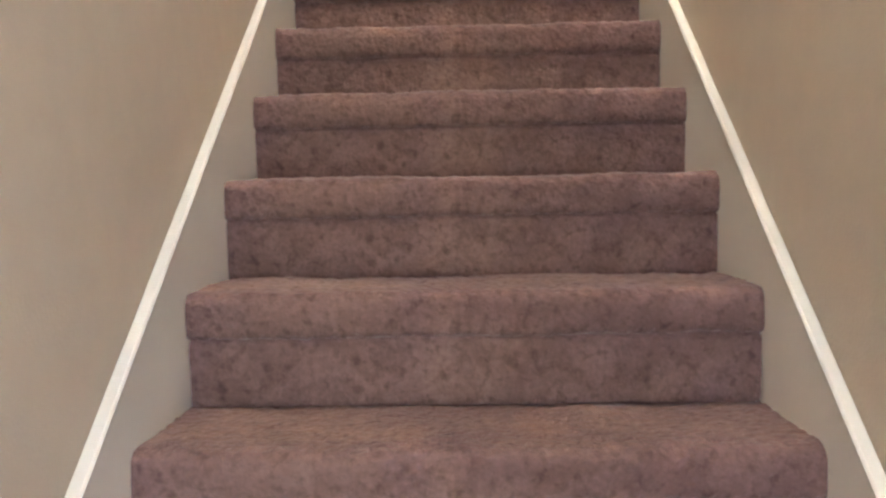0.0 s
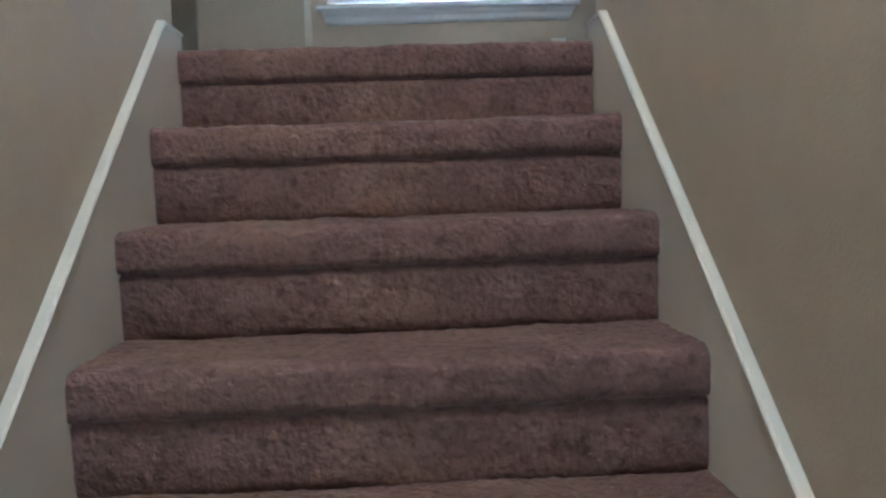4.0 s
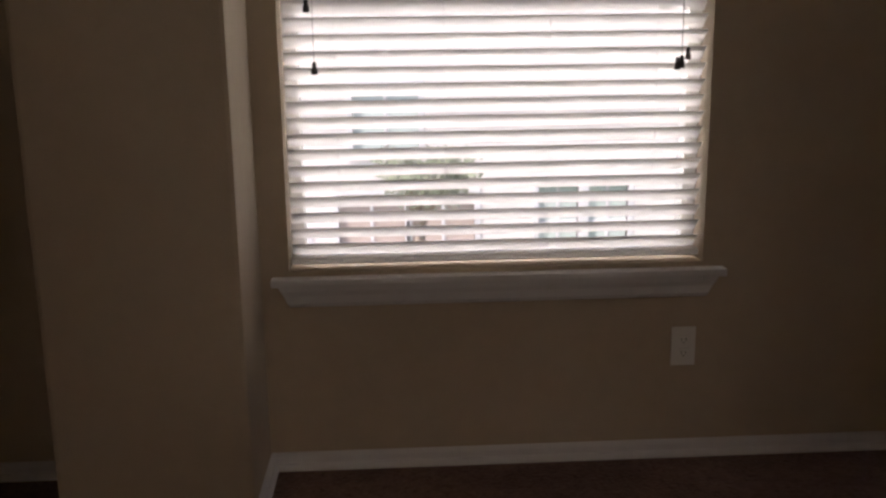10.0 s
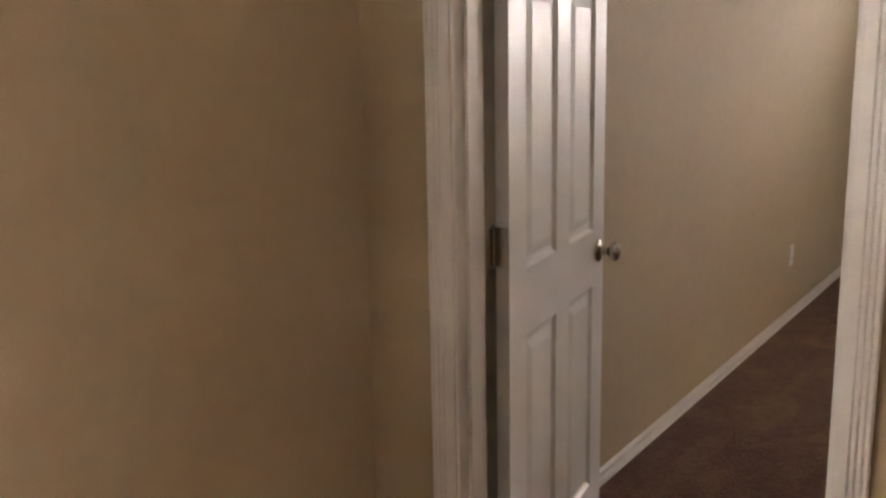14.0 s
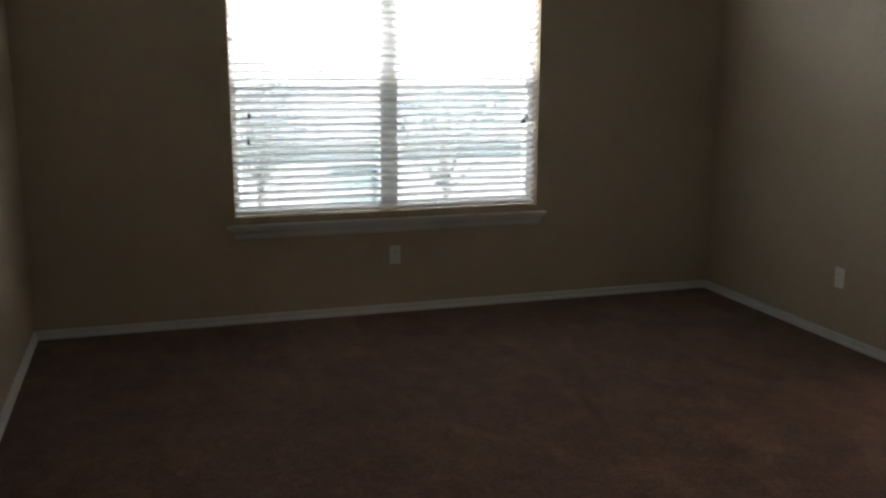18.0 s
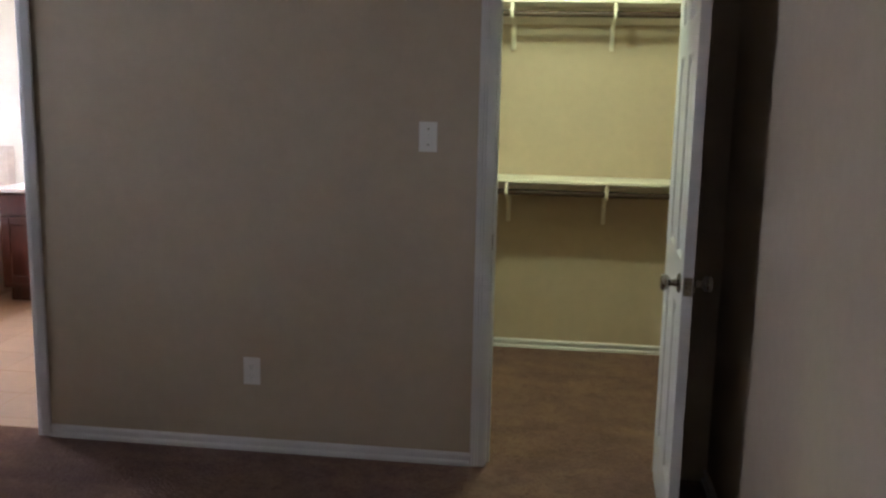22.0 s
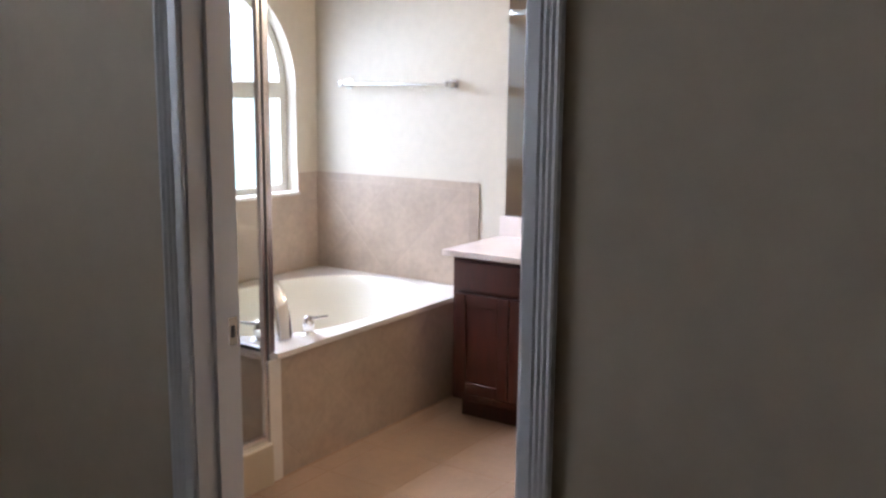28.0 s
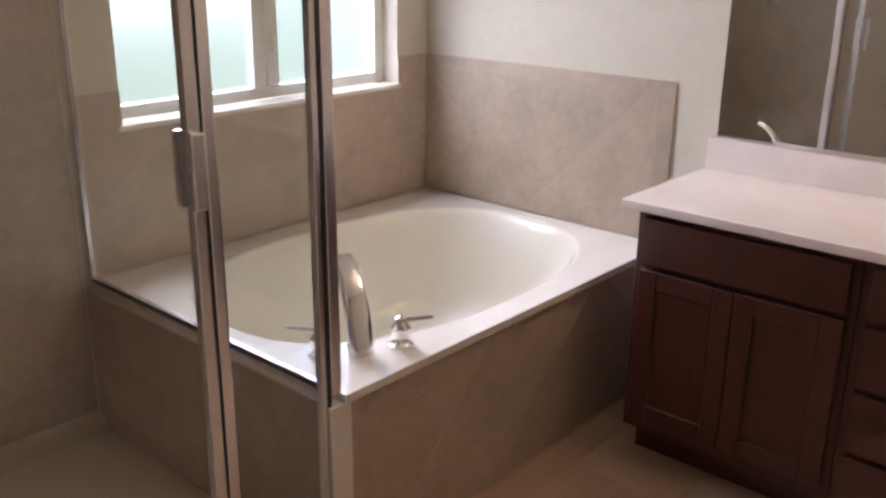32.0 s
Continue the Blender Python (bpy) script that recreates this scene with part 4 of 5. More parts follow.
setting("knee_wall_trim", box(XA - 0.006, XS + 0.0055, YG - 0.034, YG + 0.030, 0.0, DZ - 0.021, 0.002), DECKM, "white marble end strip of the knee wall", "trim")

# shower pan and curb
pan = thing("shower_pan", "cream moulded shower pan with a raised curb and drain", "shower pan")
part("pan", box(XS + 0.06, XBE - 0.012, YG + 0.029, YB - 0.012, 0.002, 0.045, 0.01, 2), PAN, pan)
part("curb", box(XS - 0.045, XS + 0.0595, YG + 0.0305, YB - 0.012, 0.002, 0.170, 0.012, 3), PAN, pan)
part("rim", box(XBE - 0.06, XBE - 0.0125, YG + 0.0305, YB - 0.0125, 0.0455, 0.098, 0.01, 2), PAN, pan)
part("drain", add_cyl(bm_new(), (6.95, -2.6, 0.045), (6.95, -2.6, 0.048), 0.05, n=24), CHROME, pan)

# shower enclosure
enc = thing("shower_enclosure", "framed glass shower enclosure with a hinged glass door", "shower enclosure")


def bar(name, x0, x1, y0, y1, z0, z1, parent=None, mat=None, bev=0.004):
    return part(name, box(x0, x1, y0, y1, z0, z1, bev, 2), mat or ALU, parent or enc)


zc = 0.172
bar("corner_post", XS - 0.018, XS + 0.012, YG - 0.012, YG + 0.018, DZ + 0.001, SH)
bar("corner_post", XS - 0.018, XS + 0.004, YG + 0.031, YG + 0.045, zc, SH, bev=0.002)
bar("gasket", XS - 0.0182, XS - 0.006, YG + 0.0182, YG + 0.0305, zc, SH, None, RUBBER, 0.001)
ym = -2.845
bar("strike_post", XS - 0.016, XS + 0.012, ym - 0.016, ym + 0.010, zc, SH)
bar("wall_post", XS - 0.014, XS + 0.014, YB - 0.040, YB - 0.012, zc, SH)
bar("top_rail", XS - 0.018, XS + 0.018, YG + 0.019, YB - 0.012, SH + 0.001, SH + 0.035)
bar("top_rail", XS - 0.018, XBE - 0.012, YG - 0.018, YG + 0.018, SH + 0.001, SH + 0.035)
bar("sill_track", XS - 0.016, XS + 0.016, YG + 0.046, YB - 0.041, zc - 0.001, zc + 0.022)
bar("bottom_channel", XS + 0.019, XBE - 0.012, YG - 0.007, YG + 0.0095, DZ + 0.001, DZ + 0.016, bev=0.001)
bar("wall_channel", XBE - 0.022, XBE - 0.012, YG - 0.007, YG + 0.007, DZ + 0.017, SH, bev=0.001)
part("gasket", box(XS + 0.02, XBE - 0.027, YG + 0.0102, YG + 0.0125, DZ + 0.002, DZ + 0.014), RUBBER, enc)
gp = part("glass_panel", box(XS + 0.011, XBE - 0.022, YG - 0.003, YG + 0.003, DZ + 0.014, SH), GLASS, enc, "clear glass panel")
gp2 = part("glass_panel", box(XS - 0.003, XS + 0.003, YG + 0.044, ym - 0.015, zc + 0.02, SH), GLASS, enc, "narrow clear glass panel")
sd = bar("shower_door", XS - 0.014, XS + 0.010, ym + 0.014, ym + 0.040, zc + 0.028, SH - 0.004)
part("hinge_stile", box(XS - 0.012, XS + 0.008, YB - 0.066, YB - 0.042, zc + 0.028, SH - 0.004, 0.004, 2), ALU, sd)
part("door_rail", box(XS - 0.010, XS + 0.006, ym + 0.041, YB - 0.067, zc + 0.028, zc + 0.052, 0.003), ALU, sd)
part("door_rail", box(XS - 0.010, XS + 0.006, ym + 0.041, YB - 0.067, SH - 0.030, SH - 0.004, 0.003), ALU, sd)
gd = part("door_glass", box(XS - 0.004, XS, ym + 0.038, YB - 0.064, zc + 0.05, SH - 0.028), GLASS, sd, "clear glass shower door")
part("gasket", box(XS - 0.0142, XS - 0.004, ym + 0.0105, ym + 0.0138, zc, SH), RUBBER, sd)
for s, d in ((-1, 0.014), (1, 0.010)):
    x0, x1 = sorted((XS + s * (d + 0.0005), XS + s * (d + 0.020)))
    part("handle", box(x0, x1, ym + 0.020, ym + 0.048, 1.0, 1.14, 0.004, 2), ALU, sd, "flat satin aluminium pull handle")
for g in (gp, gp2, gd):
    g.visible_shadow = False

# shower fittings
valve = thing("shower_valve", "round chrome shower valve with a lever", "shower valve", at=(7.17, YB - 0.0115, 1.205))
part("escutcheon", add_turned(bm_new(), (0, 0, 0), (0, -1, 0), [(0, 0.088), (0.006, 0.088), (0.014, 0.080), (0.016, 0.066), (0.011, 0.058), (0.010, 0.040)], 36), ALU, valve, "polished chrome wall plate", smooth=True)
part("hub", add_turned(bm_new(), (0, -0.010, 0), (0, -1, 0), [(0, 0.046), (0.010, 0.044), (0.016, 0.036), (0.018, 0.030)], 28), TASSEL, valve, "dark inner hub", smooth=True)
part("handle", add_turned(bm_new(), (0, -0.028, 0), (0, -1, 0), [(0, 0.026), (0.026, 0.022), (0.038, 0.016), (0.040, 0.004)]), CHROME, valve, smooth=True)
part("lever", box(-0.007, 0.007, -0.068, -0.054, -0.070, 0.0, 0.004, 2), CHROME, valve)
head = thing("wall_shower", "chrome shower head on a bent arm", "shower", at=(7.17, YB - 0.0115, 1.865))
arm = bm_new()
add_cyl(arm, (0, 0, 0), (0, -0.09, 0.02), 0.010, n=12), add_cyl(arm, (0, -0.09, 0.02), (0, -0.15, -0.04), 0.010, n=12)
part("arm", arm, CHROME, head, smooth=True)
part("flange", add_turned(bm_new(), (0, 0, 0), (0, -1, 0), [(0, 0.03), (0.006, 0.028), (0.010, 0.012)]), CHROME, head, smooth=True)
part("rose", add_turned(bm_new(), (0, -0.145, -0.035), (0, -0.6, -0.8), [(0, 0.012), (0.02, 0.016), (0.045, 0.036), (0.055, 0.038), (0.058, 0.034)]), CHROME, head, smooth=True)
dish = thing("soap_dish", "cream ceramic soap dish on the shower wall", "soap dish", at=(7.424, YB - 0.0115, 1.39))
part("shelf", box(-0.053, 0.053, -0.085, 0.0, -0.012, 0.012, 0.01, 3), TUB, dish)
part("back", box(-0.053, 0.053, -0.014, -0.0005, 0.0125, 0.075, 0.006, 2), TUB, dish)

# bathtub
tub = thing("bathtub", "cream oval drop-in bathtub in a white deck with a tiled apron", "bathtub")


def tub_deck():
    """The deck's flat top with an oval opening, its front edge, and the basin hanging under it."""
    bm = bm_new()
    n = 96
    x0, x1, y0, y1 = XA - 0.012, XBE - 0.012, YBS + 0.0125, YG - 0.0105
    outer, inner = [], []
    for i in range(n):
        a = 2 * math.pi * i / n
        ca, sa = math.cos(a), math.sin(a)
        e = 2.5
        k = (abs(ca) ** e + abs(sa) ** e) ** (-1 / e)
        inner.append((TC[0] + 0.445 * k * ca, TC[1] + 0.665 * k * sa))
        tx = ((x1 if ca > 0 else x0) - TC[0]) / ca if abs(ca) > 1e-6 else 1e9
        ty = ((y1 if sa > 0 else y0) - TC[1]) / sa if abs(sa) > 1e-6 else 1e9
        t = min(tx, ty)
        outer.append((TC[0] + t * ca, TC[1] + t * sa))
    corners = [(x0, y0), (x1, y0), (x1, y1), (x0, y1)]
    for cx, cy in corners:
        j = min(range(n), key=lambda q: math.hypot(outer[q][0] - cx, outer[q][1] - cy))
        outer[j] = (cx, cy)
    vo = [bm.verts.new((x, y, DZ)) for x, y in outer]
    vi = [bm.verts.new((x, y, DZ)) for x, y in inner]
    vd = [bm.verts.new((x, y, DZ - 0.022)) for x, y in outer]
    for i in range(n):
        j = (i + 1) % n
        bm.faces.new((vo[i], vo[j], vi[j], vi[i])), bm.faces.new((vd[i], vd[j], vo[j], vo[i]))
    return bm, inner


deck_bm, oval = tub_deck()
part("deck", deck_bm, DECKM, tub, "white marble tub deck")
basin = bm_new()
loops = []
for depth, shrink in ((-0.0012, 1.0), (-0.004, 0.985), (-0.012, 0.972), (-0.035, 0.955), (-0.12, 0.89), (-0.26, 0.82), (-0.35, 0.74), (-0.385, 0.62), (-0.39, 0.3)):
    loops.append([basin.verts.new((TC[0] + (x - TC[0]) * shrink, TC[1] + (y - TC[1]) * (1 - (1 - shrink) * (1.25 if y < TC[1] else 0.9)), DZ + 0.001 + depth)) for x, y in oval])
n = len(oval)
for lo, hi in zip(loops, loops[1:]):
    for i in range(n):
        basin.faces.new((lo[i], lo[(i + 1) % n], hi[(i + 1) % n], hi[i]))
basin.faces.new(loops[-1])
part("basin", basin, TUB, tub, "cream acrylic oval basin", smooth=True)
part("overflow_plate", add_turned(bm_new(), (6.70, -3.29, DZ - 0.11), (0.35, -0.9, 0.2), [(0, 0.035), (0.006, 0.034), (0.010, 0.02)]), CHROME, tub, smooth=True)
apron = part("apron", box(XA + 0.006, XA + 0.03, YBS + 0.002, YG - 0.036, 0.0, DZ - 0.0225), GROUT, tub, "beige tiled tub apron")
lay_tiles(apron, lambda u, v: (XA + 0.006, u, v), (-1, 0, 0), YBS + 0.003, YG - 0.036, 0.003, DZ - 0.024, 0.33, 45, 0.003, 0.0009, TILE, (-3.75, 0.28))

# tub filler
filler = thing("tub_faucet", "polished chrome arched tub spout with two lever handles", "bathtub faucet", at=(0, 0, DZ))
sp = bm_new()
base, tip = Vector((6.535, -3.307, 0)), Vector((6.645, -3.352, 0))
prof = []
for i in range(13):
    t = i / 12
    c = base + (tip - base) * (0.15 * t + 0.85 * t ** 2.2)
    c.z = 0.212 * (1 - (1 - t) ** 1.35)
    w, d = 0.034 - 0.004 * t, 0.022 - 0.011 * t
    prof.append((c, w, d))
ax = (tip - base).normalized()
sd2 = Vector((-ax.y, ax.x, 0))
loops = []
for i, (c, w, d) in enumerate(prof):
    nxt, prv = prof[min(i + 1, 12)][0], prof[max(i - 1, 0)][0]
    tan = (nxt - prv).normalized()
    nor = sd2.cross(tan)
    loops.append([sp.verts.new(c + sd2 * (w * math.copysign(abs(math.cos(a)) ** 0.6, math.cos(a))) + nor * (d * math.copysign(abs(math.sin(a)) ** 0.6, math.sin(a)))) for a in [2 * math.pi * k / 20 for k in range(20)]])
for lo, hi in zip(loops, loops[1:]):
    for k in range(20):
        sp.faces.new((lo[k], lo[(k + 1) % 20], hi[(k + 1) % 20], hi[k]))
sp.faces.new(loops[0]), sp.faces.new(loops[-1])
part("spout", sp, CHROME, filler, smooth=True)
for x, y, dx, dy in ((6.500, -3.412, -0.060, -0.052), (6.600, -3.238, 0.060, 0.052)):
    hb = part("handle", add_turned(bm_new(), (x, y, 0), (0, 0, 1), [(0, 0.030), (0.006, 0.031), (0.011, 0.022), (0.020, 0.018), (0.030, 0.023), (0.050, 0.025), (0.060, 0.018), (0.068, 0.014), (0.077, 0.015), (0.082, 0.005)], 20), CHROME, filler, smooth=True)
    lv = bm_new()
    add_cyl(lv, (x, y, 0.068), (x + dx, y + dy, 0.078), 0.0085, 0.0055, 12)
    part("lever", lv, CHROME, hb, smooth=True)

# arched window
aw = thing("window_bath", "white arched window with frosted sliding panes", "window", kind="structure")
fx0, fx1 = XBE + 0.075, XBE + 0.125


def arc_strip(r0, r1, x0, x1, n=32):
    bm = bm_new()
    lo = []
    for i in range(n + 1):
        a = math.pi * i / n
        lo.append([bm.verts.new((x, arch_y + r * math.cos(a), TW[3] + r * math.sin(a))) for x, r in ((x0, r0), (x1, r0), (x1, r1), (x0, r1))])
    for p, q in zip(lo, lo[1:]):
        for k in range(4):
            bm.faces.new((p[k], p[(k + 1) % 4], q[(k + 1) % 4], q[k]))
    bm.faces.new(lo[0]), bm.faces.new(lo[-1])
    return bm


part("arch_frame", arc_strip(arch_r - 0.045, arch_r - 0.001, fx0, fx1), VINYL, aw, smooth=True)
for nm, y0, y1, z0, z1 in (("window_frame", TW[0], TW[0] + 0.045, TW[2] + 0.012, TW[3]), ("window_frame", TW[1] - 0.045, TW[1], TW[2] + 0.012, TW[3]), ("window_frame", TW[0] + 0.0455, TW[1] - 0.0455, TW[2] + 0.012, TW[2] + 0.050),
                           ("transom", TW[0] + 0.0455, TW[1] - 0.0455, TW[3] - 0.045, TW[3] + 0.040), ("sliding_stile", arch_y - 0.075, arch_y - 0.028, TW[2] + 0.051, TW[3] - 0.046), ("sliding_stile", arch_y - 0.02, arch_y + 0.03, TW[2] + 0.051, TW[3] - 0.046)):
    part(nm, box(fx0 if nm != "sliding_stile" else fx0 + 0.004, fx1, y0, y1, z0, z1, 0.004, 2), VINYL, aw)
for z in (1.12, 1.30):
    part("latch", box(fx0 - 0.012, fx0 + 0.003, arch_y - 0.062, arch_y - 0.044, z - 0.03, z + 0.03, 0.005, 2), VINYL, aw)
p1 = part("pane", box(fx0 + 0.022, fx0 + 0.026, TW[0] + 0.04, arch_y - 0.03, TW[2] + 0.045, TW[3] - 0.04), FROST, aw, "frosted glass pane")
p2 = part("pane", box(fx0 + 0.032, fx0 + 0.036, arch_y + 0.02, TW[1] - 0.04, TW[2] + 0.045, TW[3] - 0.04), FROST, aw, "frosted glass pane")
half = bm_new()
ring = [(arch_y + (arch_r - 0.042) * math.cos(a), TW[3] + 0.03 + (arch_r - 0.07) * math.sin(a)) for a in [math.pi * i / 32 for i in range(33)]]
fa, fb = [half.verts.new((fx0 + 0.026, y, z)) for y, z in ring], [half.verts.new((fx0 + 0.030, y, z)) for y, z in ring]
half.faces.new(fa), half.faces.new(fb[::-1])
for i in range(33):
    half.faces.new((fa[i], fa[(i + 1) % 33], fb[(i + 1) % 33], fb[i]))
p3 = part("pane", half, FROST, aw, "frosted half-round glass pane")
for p in (p1, p2, p3):
    p.visible_shadow = False
setting("window_sill_bath", box(XBE - 0.012, fx0 - 0.001, TW[0] - 0.012, TW[1] + 0.012, TW[2] - 0.006, TW[2] + 0.011, 0.003), DECKM, "white marble window ledge over the tub", "window sill")

# towel bar
tb = thing("towel_bar", "chrome towel bar on two square posts", "towel bar", at=(0, YBS, 1.522))
part("bar", add_cyl(bm_new(), (6.575, 0.066, 0), (7.250, 0.066, 0), 0.0085, n=16), CHROME, tb, smooth=True)
for x in (6.575, 7.250):
    ps = part("post", box(x - 0.013, x + 0.013, 0.008, 0.080, -0.014, 0.014, 0.003, 2), CHROME, tb)
    part("rosette", box(x - 0.024, x + 0.024, 0.0005, 0.008, -0.024, 0.024, 0.003, 2), CHROME, ps)

# vanity units, worktop, mirror
VF, VT = -4.095, 0.765


def raised_front(bm, x0, x1, z0, z1, y, th=0.019, frame_w=0.055, flat=False):
    """A cabinet front with a bevelled rim and, for doors, a recessed panel; it faces +y."""
    if flat:
        add_box(bm, x0, x1, y, y + th, z0, z1, 0.005, 2)
        return
    add_box(bm, x0, x0 + frame_w, y, y + th, z0, z1, 0.003), add_box(bm, x1 - frame_w, x1, y, y + th, z0, z1, 0.003)
    add_box(bm, x0 + frame_w, x1 - frame_w, y, y + th, z0, z0 + frame_w, 0.003), add_box(bm, x0 + frame_w, x1 - frame_w, y, y + th, z1 - frame_w, z1, 0.003)


def vanity_unit(x0, x1, kind_of):
    ob = thing("vanity_cabinet", "dark cherry-stained vanity cabinet " + ("with two doors and a false drawer" if kind_of == "doors" else "with a stack of drawers"), "vanity cabinet", "vanity units", at=(0, 0, 0.004))
    body = box(x0, x1, YBS + 0.004, VF, 0.10, VT - 0.004, 0.002)
    part("body", body, CHERRY, ob)
    part("toe_kick", box(x0 + 0.01, x1 - 0.01, YBS + 0.004, VF - 0.07, 0.0, 0.0995), CHERRY, ob)
    a, b = x0 + 0.022, x1 - 0.022
    if kind_of == "doors":
        dr = bm_new()
        raised_front(dr, a, b, 0.615, 0.745, VF + 0.0005, flat=True)
        part("drawer_front", dr, CHERRY, ob)
        m = (a + b) / 2
        for c, d in ((a, m - 0.002), (m + 0.002, b)):
            bm = bm_new()
            raised_front(bm, c, d, 0.135, 0.598, VF + 0.0005)
            dd = part("door", bm, CHERRY, ob)
            part("panel", box(c + 0.0545, d - 0.0545, VF + 0.0008, VF + 0.0150, 0.1895, 0.5435, 0.003), CHERRY, dd)
    else:
        for z0, z1 in ((0.615, 0.745), (0.44, 0.598), (0.265, 0.423), (0.135, 0.248)):
            bm = bm_new()
            raised_front(bm, a, b, z0, z1, VF + 0.0005, flat=True)
            part("drawer_front", bm, CHERRY, ob)
    return ob


vanity_unit(5.645, 6.245, "doors")
vanity_unit(5.265, 5.644, "drawers")
vanity_unit(4.66, 5.264, "doors")
vanity_unit(XCE + T + 0.01, 4.659, "drawers")
top = thing("vanity_worktop", "white cultured-marble vanity top with a backsplash", "worktop")
part("top", box(XCE + T + 0.002, 6.29, YBS + 0.003, VF + 0.028, VT + 0.0005, VT + 0.027, 0.005, 2), COUNTER, top)
part("backsplash", box(XCE + T + 0.002, 6.288, YBS + 0.003, YBS + 0.024, VT + 0.0275, 0.888, 0.003, 2), COUNTER, top)
mirror = thing("mirror", "large frameless wall mirror over the vanity", "mirror", at=(0, YBS, 0))
part("mirror_glass", box(4.45, 6.267, 0.0008, 0.006, 0.897, 1.955), MIRROR, mirror)
part("edge_channel", box(4.45, 6.267, 0.0008, 0.009, 0.889, 0.8965), ALU, mirror)
vl = thing("vanity_light", "brass vanity light bar with round bulbs over the mirror", "wall lamp", at=(5.35, YBS, 2.12))
part("back_plate", box(-0.45, 0.45, 0.001, 0.03, -0.05, 0.05, 0.004), NICKEL, vl)
for x in (-0.34, -0.11, 0.11, 0.34):
    hd = part("socket", add_cyl(bm_new(), (x, 0.03, 0), (x, 0.06, 0), 0.025, n=16), NICKEL, vl)
    part("bulb", add_turned(bm_new(), (x, 0.06, 0), (0, 1, 0), [(0, 0.015), (0.02, 0.035), (0.045, 0.045), (0.07, 0.035), (0.085, 0.01)], 20), BULB, hd, smooth=True)
lamp = new("vanity_lamp", bpy.data.lights.new("vanity_lamp", "POINT"))
lamp.data.energy, lamp.data.shadow_soft_size, lamp.data.color = 4, 0.12, (1, 0.76, 0.52)
lamp.location = (5.35, YBS + 0.42, 2.12)


# ---------------------------------------------------------------- outside
GZ = ZL - 0.15
GRASS = material("lawn_grass", (0.19, 0.255, 0.14), 0.9, grain=0.35, grain_size=0.08, stain=0.25, stain_size=1.5, bump=0.03, bump_size=0.05)
CONC = material("concrete_path", (0.42, 0.41, 0.39), 0.9, grain=0.1, grain_size=0.05, stain=0.1, stain_size=1.0)
SIDING = material("pale_siding", (0.74, 0.70, 0.67), 0.8, stain=0.05, stain_size=1.0)
SHINGLE = material("grey_shingle", (0.40, 0.38, 0.37), 0.9, grain=0.25, grain_size=0.15)
TEAL = material("dark_window_glass", (0.54, 0.61, 0.58), 0.15)
BROWNP = material("brown_door_panel", (0.46, 0.38, 0.33), 0.5, stain=0.05)
BARK = material("tree_bark", (0.36, 0.29, 0.24), 0.9, grain=0.3, grain_size=0.03, bump=0.01, bump_size=0.03)
LEAF = translucent(material("tree_leaf", (0.22, 0.27, 0.165), 0.55, vary=0.1, grain=0.3, grain_size=0.3), 0.4)
gb = bm_new()
add_box(gb, -400, 400, -400, 400, GZ - 0.5, GZ)
tagged(part("ground", gb, GRASS), "mown green lawn round the house", "lawn", kind="structure")
setting("pavement", box(-2.6, 0.42, 7.5, 14.9, GZ, GZ + 0.04, 0.01), CONC, "pale concrete walk up to the neighbour house", "path")


# outer walls of the storey below
OUT = [("north", "y", YN, YN + 0.16, XW - T, XBE + 0.16), ("west", "x", XW - T, XW, -3.6 - T, YN), ("east", "x", XBE, XBE + 0.16, YBS - T, YN),
       ("south", "y", YBS - T, YBS, SW + 0.02 + T, XBE), ("southwest", "y", -3.6 - T, -3.6, XW, -SW - 0.02 - T)]
for nm, axis, p0, p1, a0, a1 in OUT:
    setting("wall_lower_" + nm, slab(axis, p0, p1, a0, a1, GZ, -0.251), SIDING, "pale outer wall of the storey below", "wall")


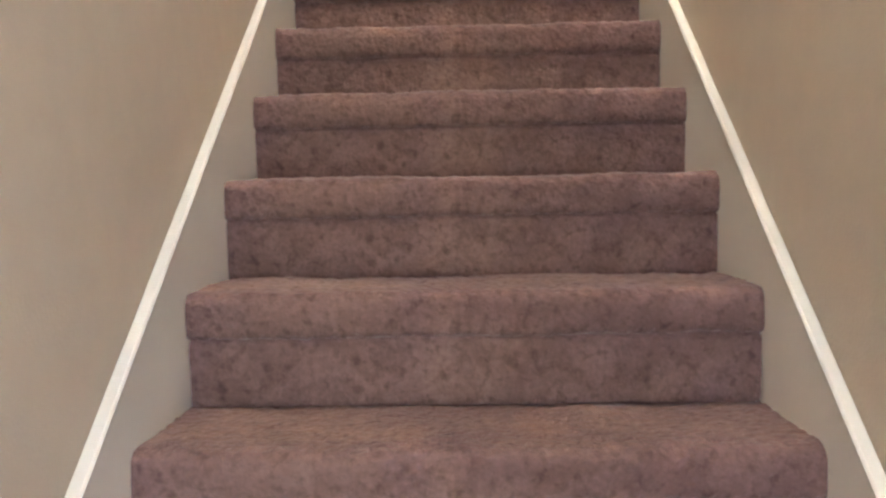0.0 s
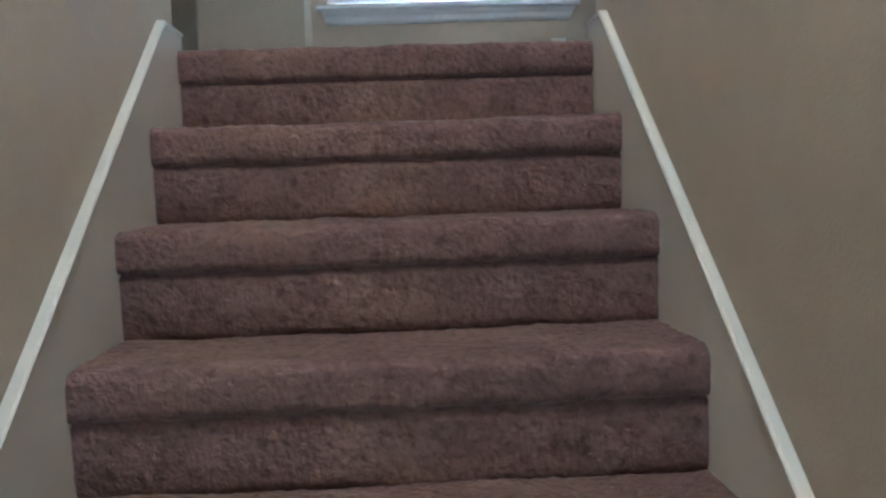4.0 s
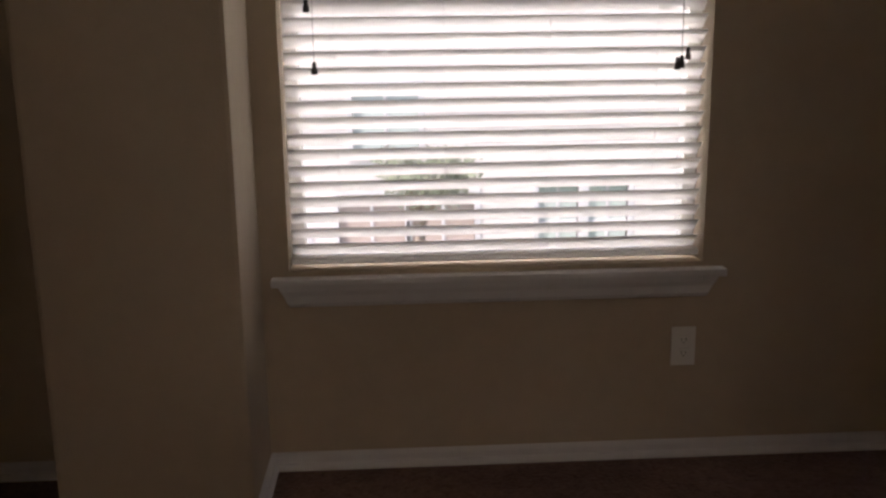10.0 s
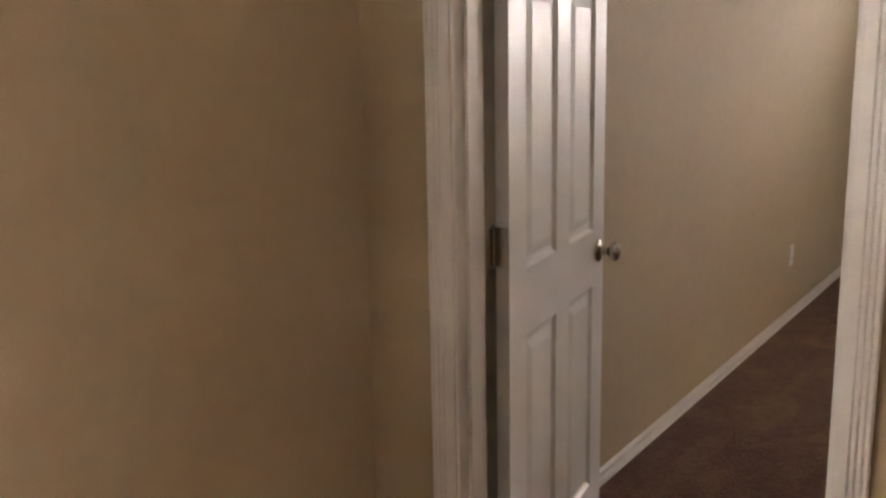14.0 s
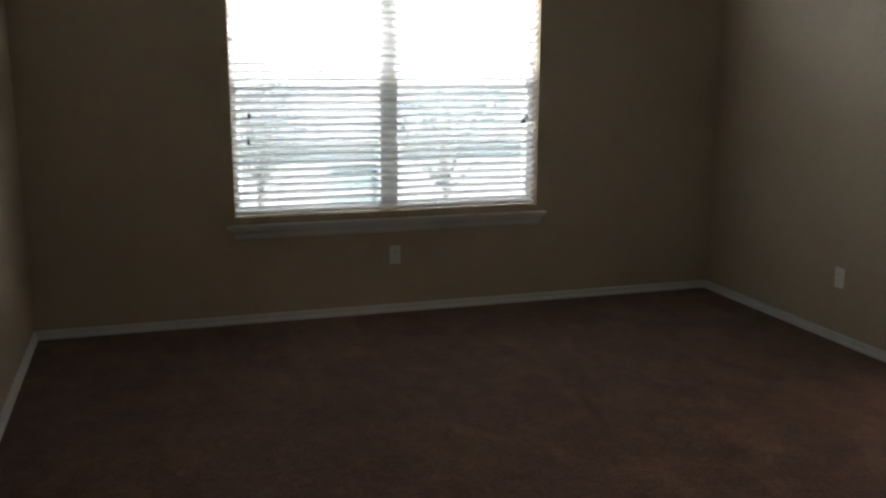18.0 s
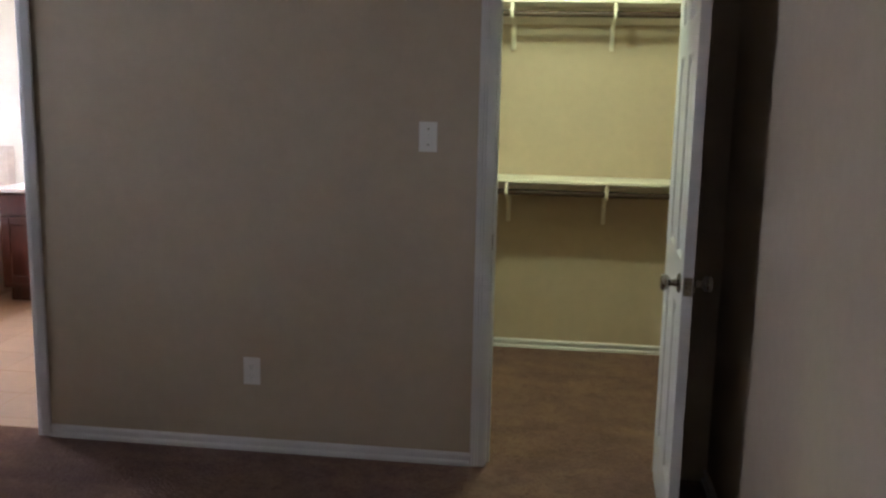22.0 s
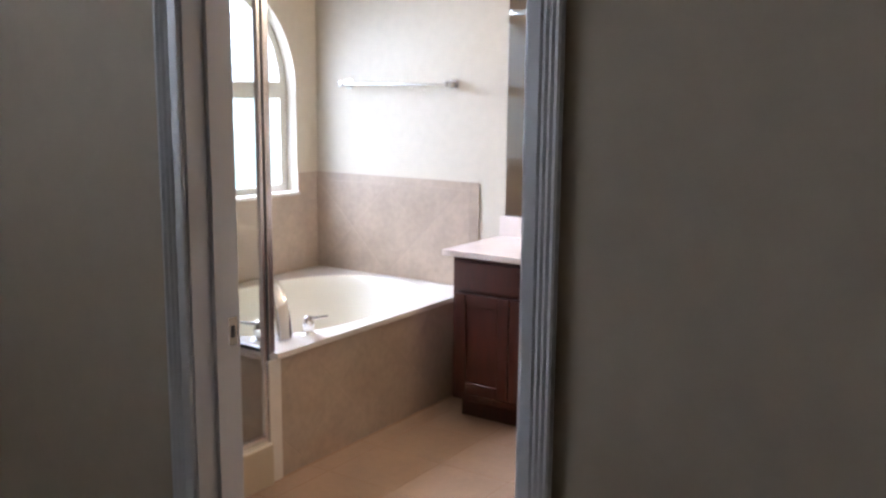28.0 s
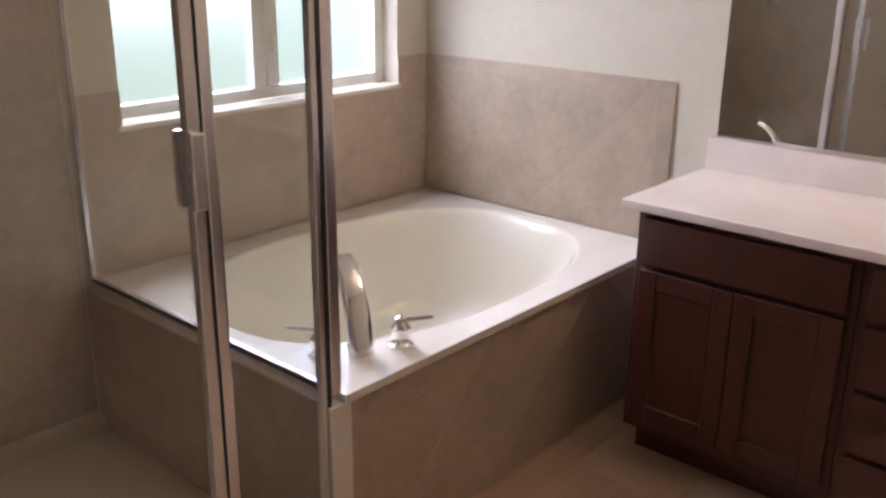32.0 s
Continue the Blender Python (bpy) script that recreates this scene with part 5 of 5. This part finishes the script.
def house(name, label, x0, x1, y0, y1, eave, ridge, face, mat, openings, boards):
    """A plain two-storey house; openings (along, z0, width, height) lie on the face turned to the camera ('s' or 'w')."""
    root = thing(name, label, "house")
    along = "x" if face == "s" else "y"
    a0, a1 = (x0, x1) if along == "x" else (y0, y1)
    front = y0 if face == "s" else x0
    holes = [(a, a + w, GZ + z, GZ + z + h) for a, z, w, h in openings]
    part("wall", slab("y" if face == "s" else "x", front, front + 0.2, a0, a1, GZ, eave, holes), mat, root)
    rest = box(x0, x1, y0 + 0.4, y1, GZ, eave) if face == "s" else box(x0 + 0.4, x1, y0, y1, GZ, eave)
    part("wall", rest, mat, root)
    n = int((eave - GZ) / boards)
    for i in range(n):
        z = GZ + boards * i
        segs = [(a0, a1)]
        for h in holes:
            if h[2] - 0.05 < z + boards / 2 < h[3] + 0.05:
                segs = [s for p, q in segs for s in ((p, min(q, h[0])), (max(p, h[1]), q)) if s[1] - s[0] > 0.05]
        bm = bm_new()
        for p, q in segs:
            if face == "s":
                add_box(bm, p, q, front - 0.02, front - 0.001, z + 0.01, z + boards - 0.01)
            else:
                add_box(bm, front - 0.02, front - 0.001, p, q, z + 0.01, z + boards - 0.01)
        part("siding_board", bm, mat, root)
    rf = bm_new()
    o = 0.22
    if face == "s":
        m = (y0 + y1) / 2
        pts = [(x0 - o, y0 - o, eave - 0.1), (x1 + o, y0 - o, eave - 0.1), (x1 + o, m, ridge), (x0 - o, m, ridge), (x0 - o, y1 + o, eave - 0.1), (x1 + o, y1 + o, eave - 0.1)]
    else:
        m = (x0 + x1) / 2
        pts = [(x0 - o, y1 + o, eave - 0.1), (x0 - o, y0 - o, eave - 0.1), (m, y0 - o, ridge), (m, y1 + o, ridge), (x1 + o, y1 + o, eave - 0.1), (x1 + o, y0 - o, eave - 0.1)]
    lo = [rf.verts.new(p) for p in pts]
    hi = [rf.verts.new((p[0], p[1], p[2] + 0.18)) for p in pts]
    for q in ((0, 1, 2, 3), (3, 2, 5, 4)):
        rf.faces.new([lo[i] for i in q]), rf.faces.new([hi[i] for i in q][::-1])
    for i, j in ((0, 1), (1, 2), (2, 5), (5, 4), (4, 3), (3, 0)):
        rf.faces.new((lo[i], lo[j], hi[j], hi[i]))
    part("roof", rf, SHINGLE, root)
    gm = bm_new()
    tri = [((y0 + 0.01, eave), (y1 - 0.01, eave), (m, ridge - 0.05))] if face == "s" else [((x0 + 0.01, eave), (x1 - 0.01, eave), (m, ridge - 0.05))]
    ends = [[gm.verts.new((e, p, z) if face == "s" else (p, e, z)) for p, z in tri[0]] for e in ((x0, x1) if face == "s" else (y0, y1))]
    gm.faces.new(ends[0]), gm.faces.new(ends[1])
    for i in range(3):
        gm.faces.new((ends[0][i], ends[0][(i + 1) % 3], ends[1][(i + 1) % 3], ends[1][i]))
    part("gable_wall", gm, mat, root)
    for a, b, z0, z1 in holes:
        def put(nm, mt, aa, ab, za, zb, d0, d1, par):
            bm = box(aa, ab, front + d0, front + d1, za, zb, 0.01) if face == "s" else box(front + d0, front + d1, aa, ab, za, zb, 0.01)
            return part(nm, bm, mt, par)
        w = put("window", TRIM, a - 0.1, b + 0.1, z0 - 0.1, z0, -0.06, 0.1, root)
        put("frame", TRIM, a - 0.1, b + 0.1, z1, z1 + 0.1, -0.06, 0.1, w), put("frame", TRIM, a - 0.1, a, z0, z1, -0.06, 0.1, w), put("frame", TRIM, b, b + 0.1, z0, z1, -0.06, 0.1, w)
        put("pane", BROWNP if z0 - GZ < 0.2 else TEAL, a + 0.001, b - 0.001, z0 + 0.001, z1 - 0.001, 0.06, 0.12, w)
        put("muntin", TRIM, (a + b) / 2 - 0.03, (a + b) / 2 + 0.03, z0 + 0.001, z1 - 0.001, 0.02, 0.055, w), put("muntin", TRIM, a, b, (z0 + z1) / 2 - 0.03, (z0 + z1) / 2 + 0.03, 0.01, 0.05, w)
    return root


house("house", "two-storey neighbour house with pale siding and green-tinted windows", -9.0, 17.0, 15.0, 24.0, 2.5, 5.4, "s", SIDING, [(-0.66, 2.50, 1.06, 1.10), (-0.94, 0.15, 1.08, 1.66), (0.26, 0.15, 1.05, 1.66), (2.38, 0.64, 0.66, 1.25), (3.22, 0.64, 0.66, 1.25), (-2.02, 0.34, 0.54, 0.75), (6.6, 0.5, 1.4, 1.1), (6.6, 3.1, 1.2, 1.3)], 0.24)
house("house", "pale neighbour house behind the bedroom's trees", 22.0, 31.0, -9.0, 9.0, -0.2, 1.2, "w", SIDING, [(-3.0, 0.9, 1.0, 1.3), (0.5, 0.9, 1.6, 1.3), (4.5, 0.9, 1.0, 1.3)], 0.24)


def tree(x, y, h, r, seed, label, leaves=120):
    """A trunk with limbs and a crown of loose leaf clumps with gaps."""
    rnd = random.Random(seed)
    root = thing("tree", label, "tree", "garden trees", at=(x, y, GZ))
    tr = bm_new()
    z1 = h - 1.2 * r
    add_cyl(tr, (0, 0, -0.05), (0.03, 0.02, z1 * 0.55), 0.10 + 0.03 * r, 0.085, 12)
    add_cyl(tr, (0.03, 0.02, z1 * 0.55), (0, 0.04, z1), 0.085, 0.06, 12)
    centres = []
    for i in range(11):
        a = 2.4 * i + rnd.uniform(-0.4, 0.4)
        e = rnd.uniform(0.1, 1.25)
        d = rnd.uniform(0.45, 0.95) * r
        p = Vector((d * math.cos(a) * math.cos(e), d * math.sin(a) * math.cos(e), z1 + 0.15 * r + d * math.sin(e) * 1.1))
        add_cyl(tr, (0, 0.04, z1 - rnd.uniform(0, 0.4)), p, 0.04, 0.012, 7)
        centres.append((p, rnd.uniform(0.32, 0.52) * r))
    part("trunk", tr, BARK, root)
    verts, faces = [], []
    for p, cr in centres:
        for _ in range(leaves):
            v = Vector((rnd.gauss(0, 1), rnd.gauss(0, 1), rnd.gauss(0, 0.8)))
            v = p + v.normalized() * cr * rnd.random() ** 0.4
            n1 = Vector((rnd.gauss(0, 1), rnd.gauss(0, 1), rnd.gauss(0, 1))).normalized()
            n2 = n1.orthogonal().normalized()
            s = rnd.uniform(0.05, 0.11)
            k = len(verts)
            verts += [v - n1 * s, v + n2 * s * 0.45, v + n1 * s, v - n2 * s * 0.45]
            faces.append((k, k + 1, k + 2, k + 3))
    me = bpy.data.meshes.new("crown")
    me.from_pydata([tuple(v) for v in verts], [], faces)
    me.materials.append(LEAF)
    crown = new("crown", me)
    crown.parent = root
    return root


for tx, ty, th, tr, seed in ((19.8, -4.0, 4.1, 1.6, 6), (20.3, -0.3, 4.2, 1.6, 8)):
    tree(tx, ty, th, tr, seed, "sparse leafy tree outside the bedroom window", 55)
tree(0.30, 12.0, 2.95, 0.75, 9, "small leafy tree on the lawn before the neighbour house")
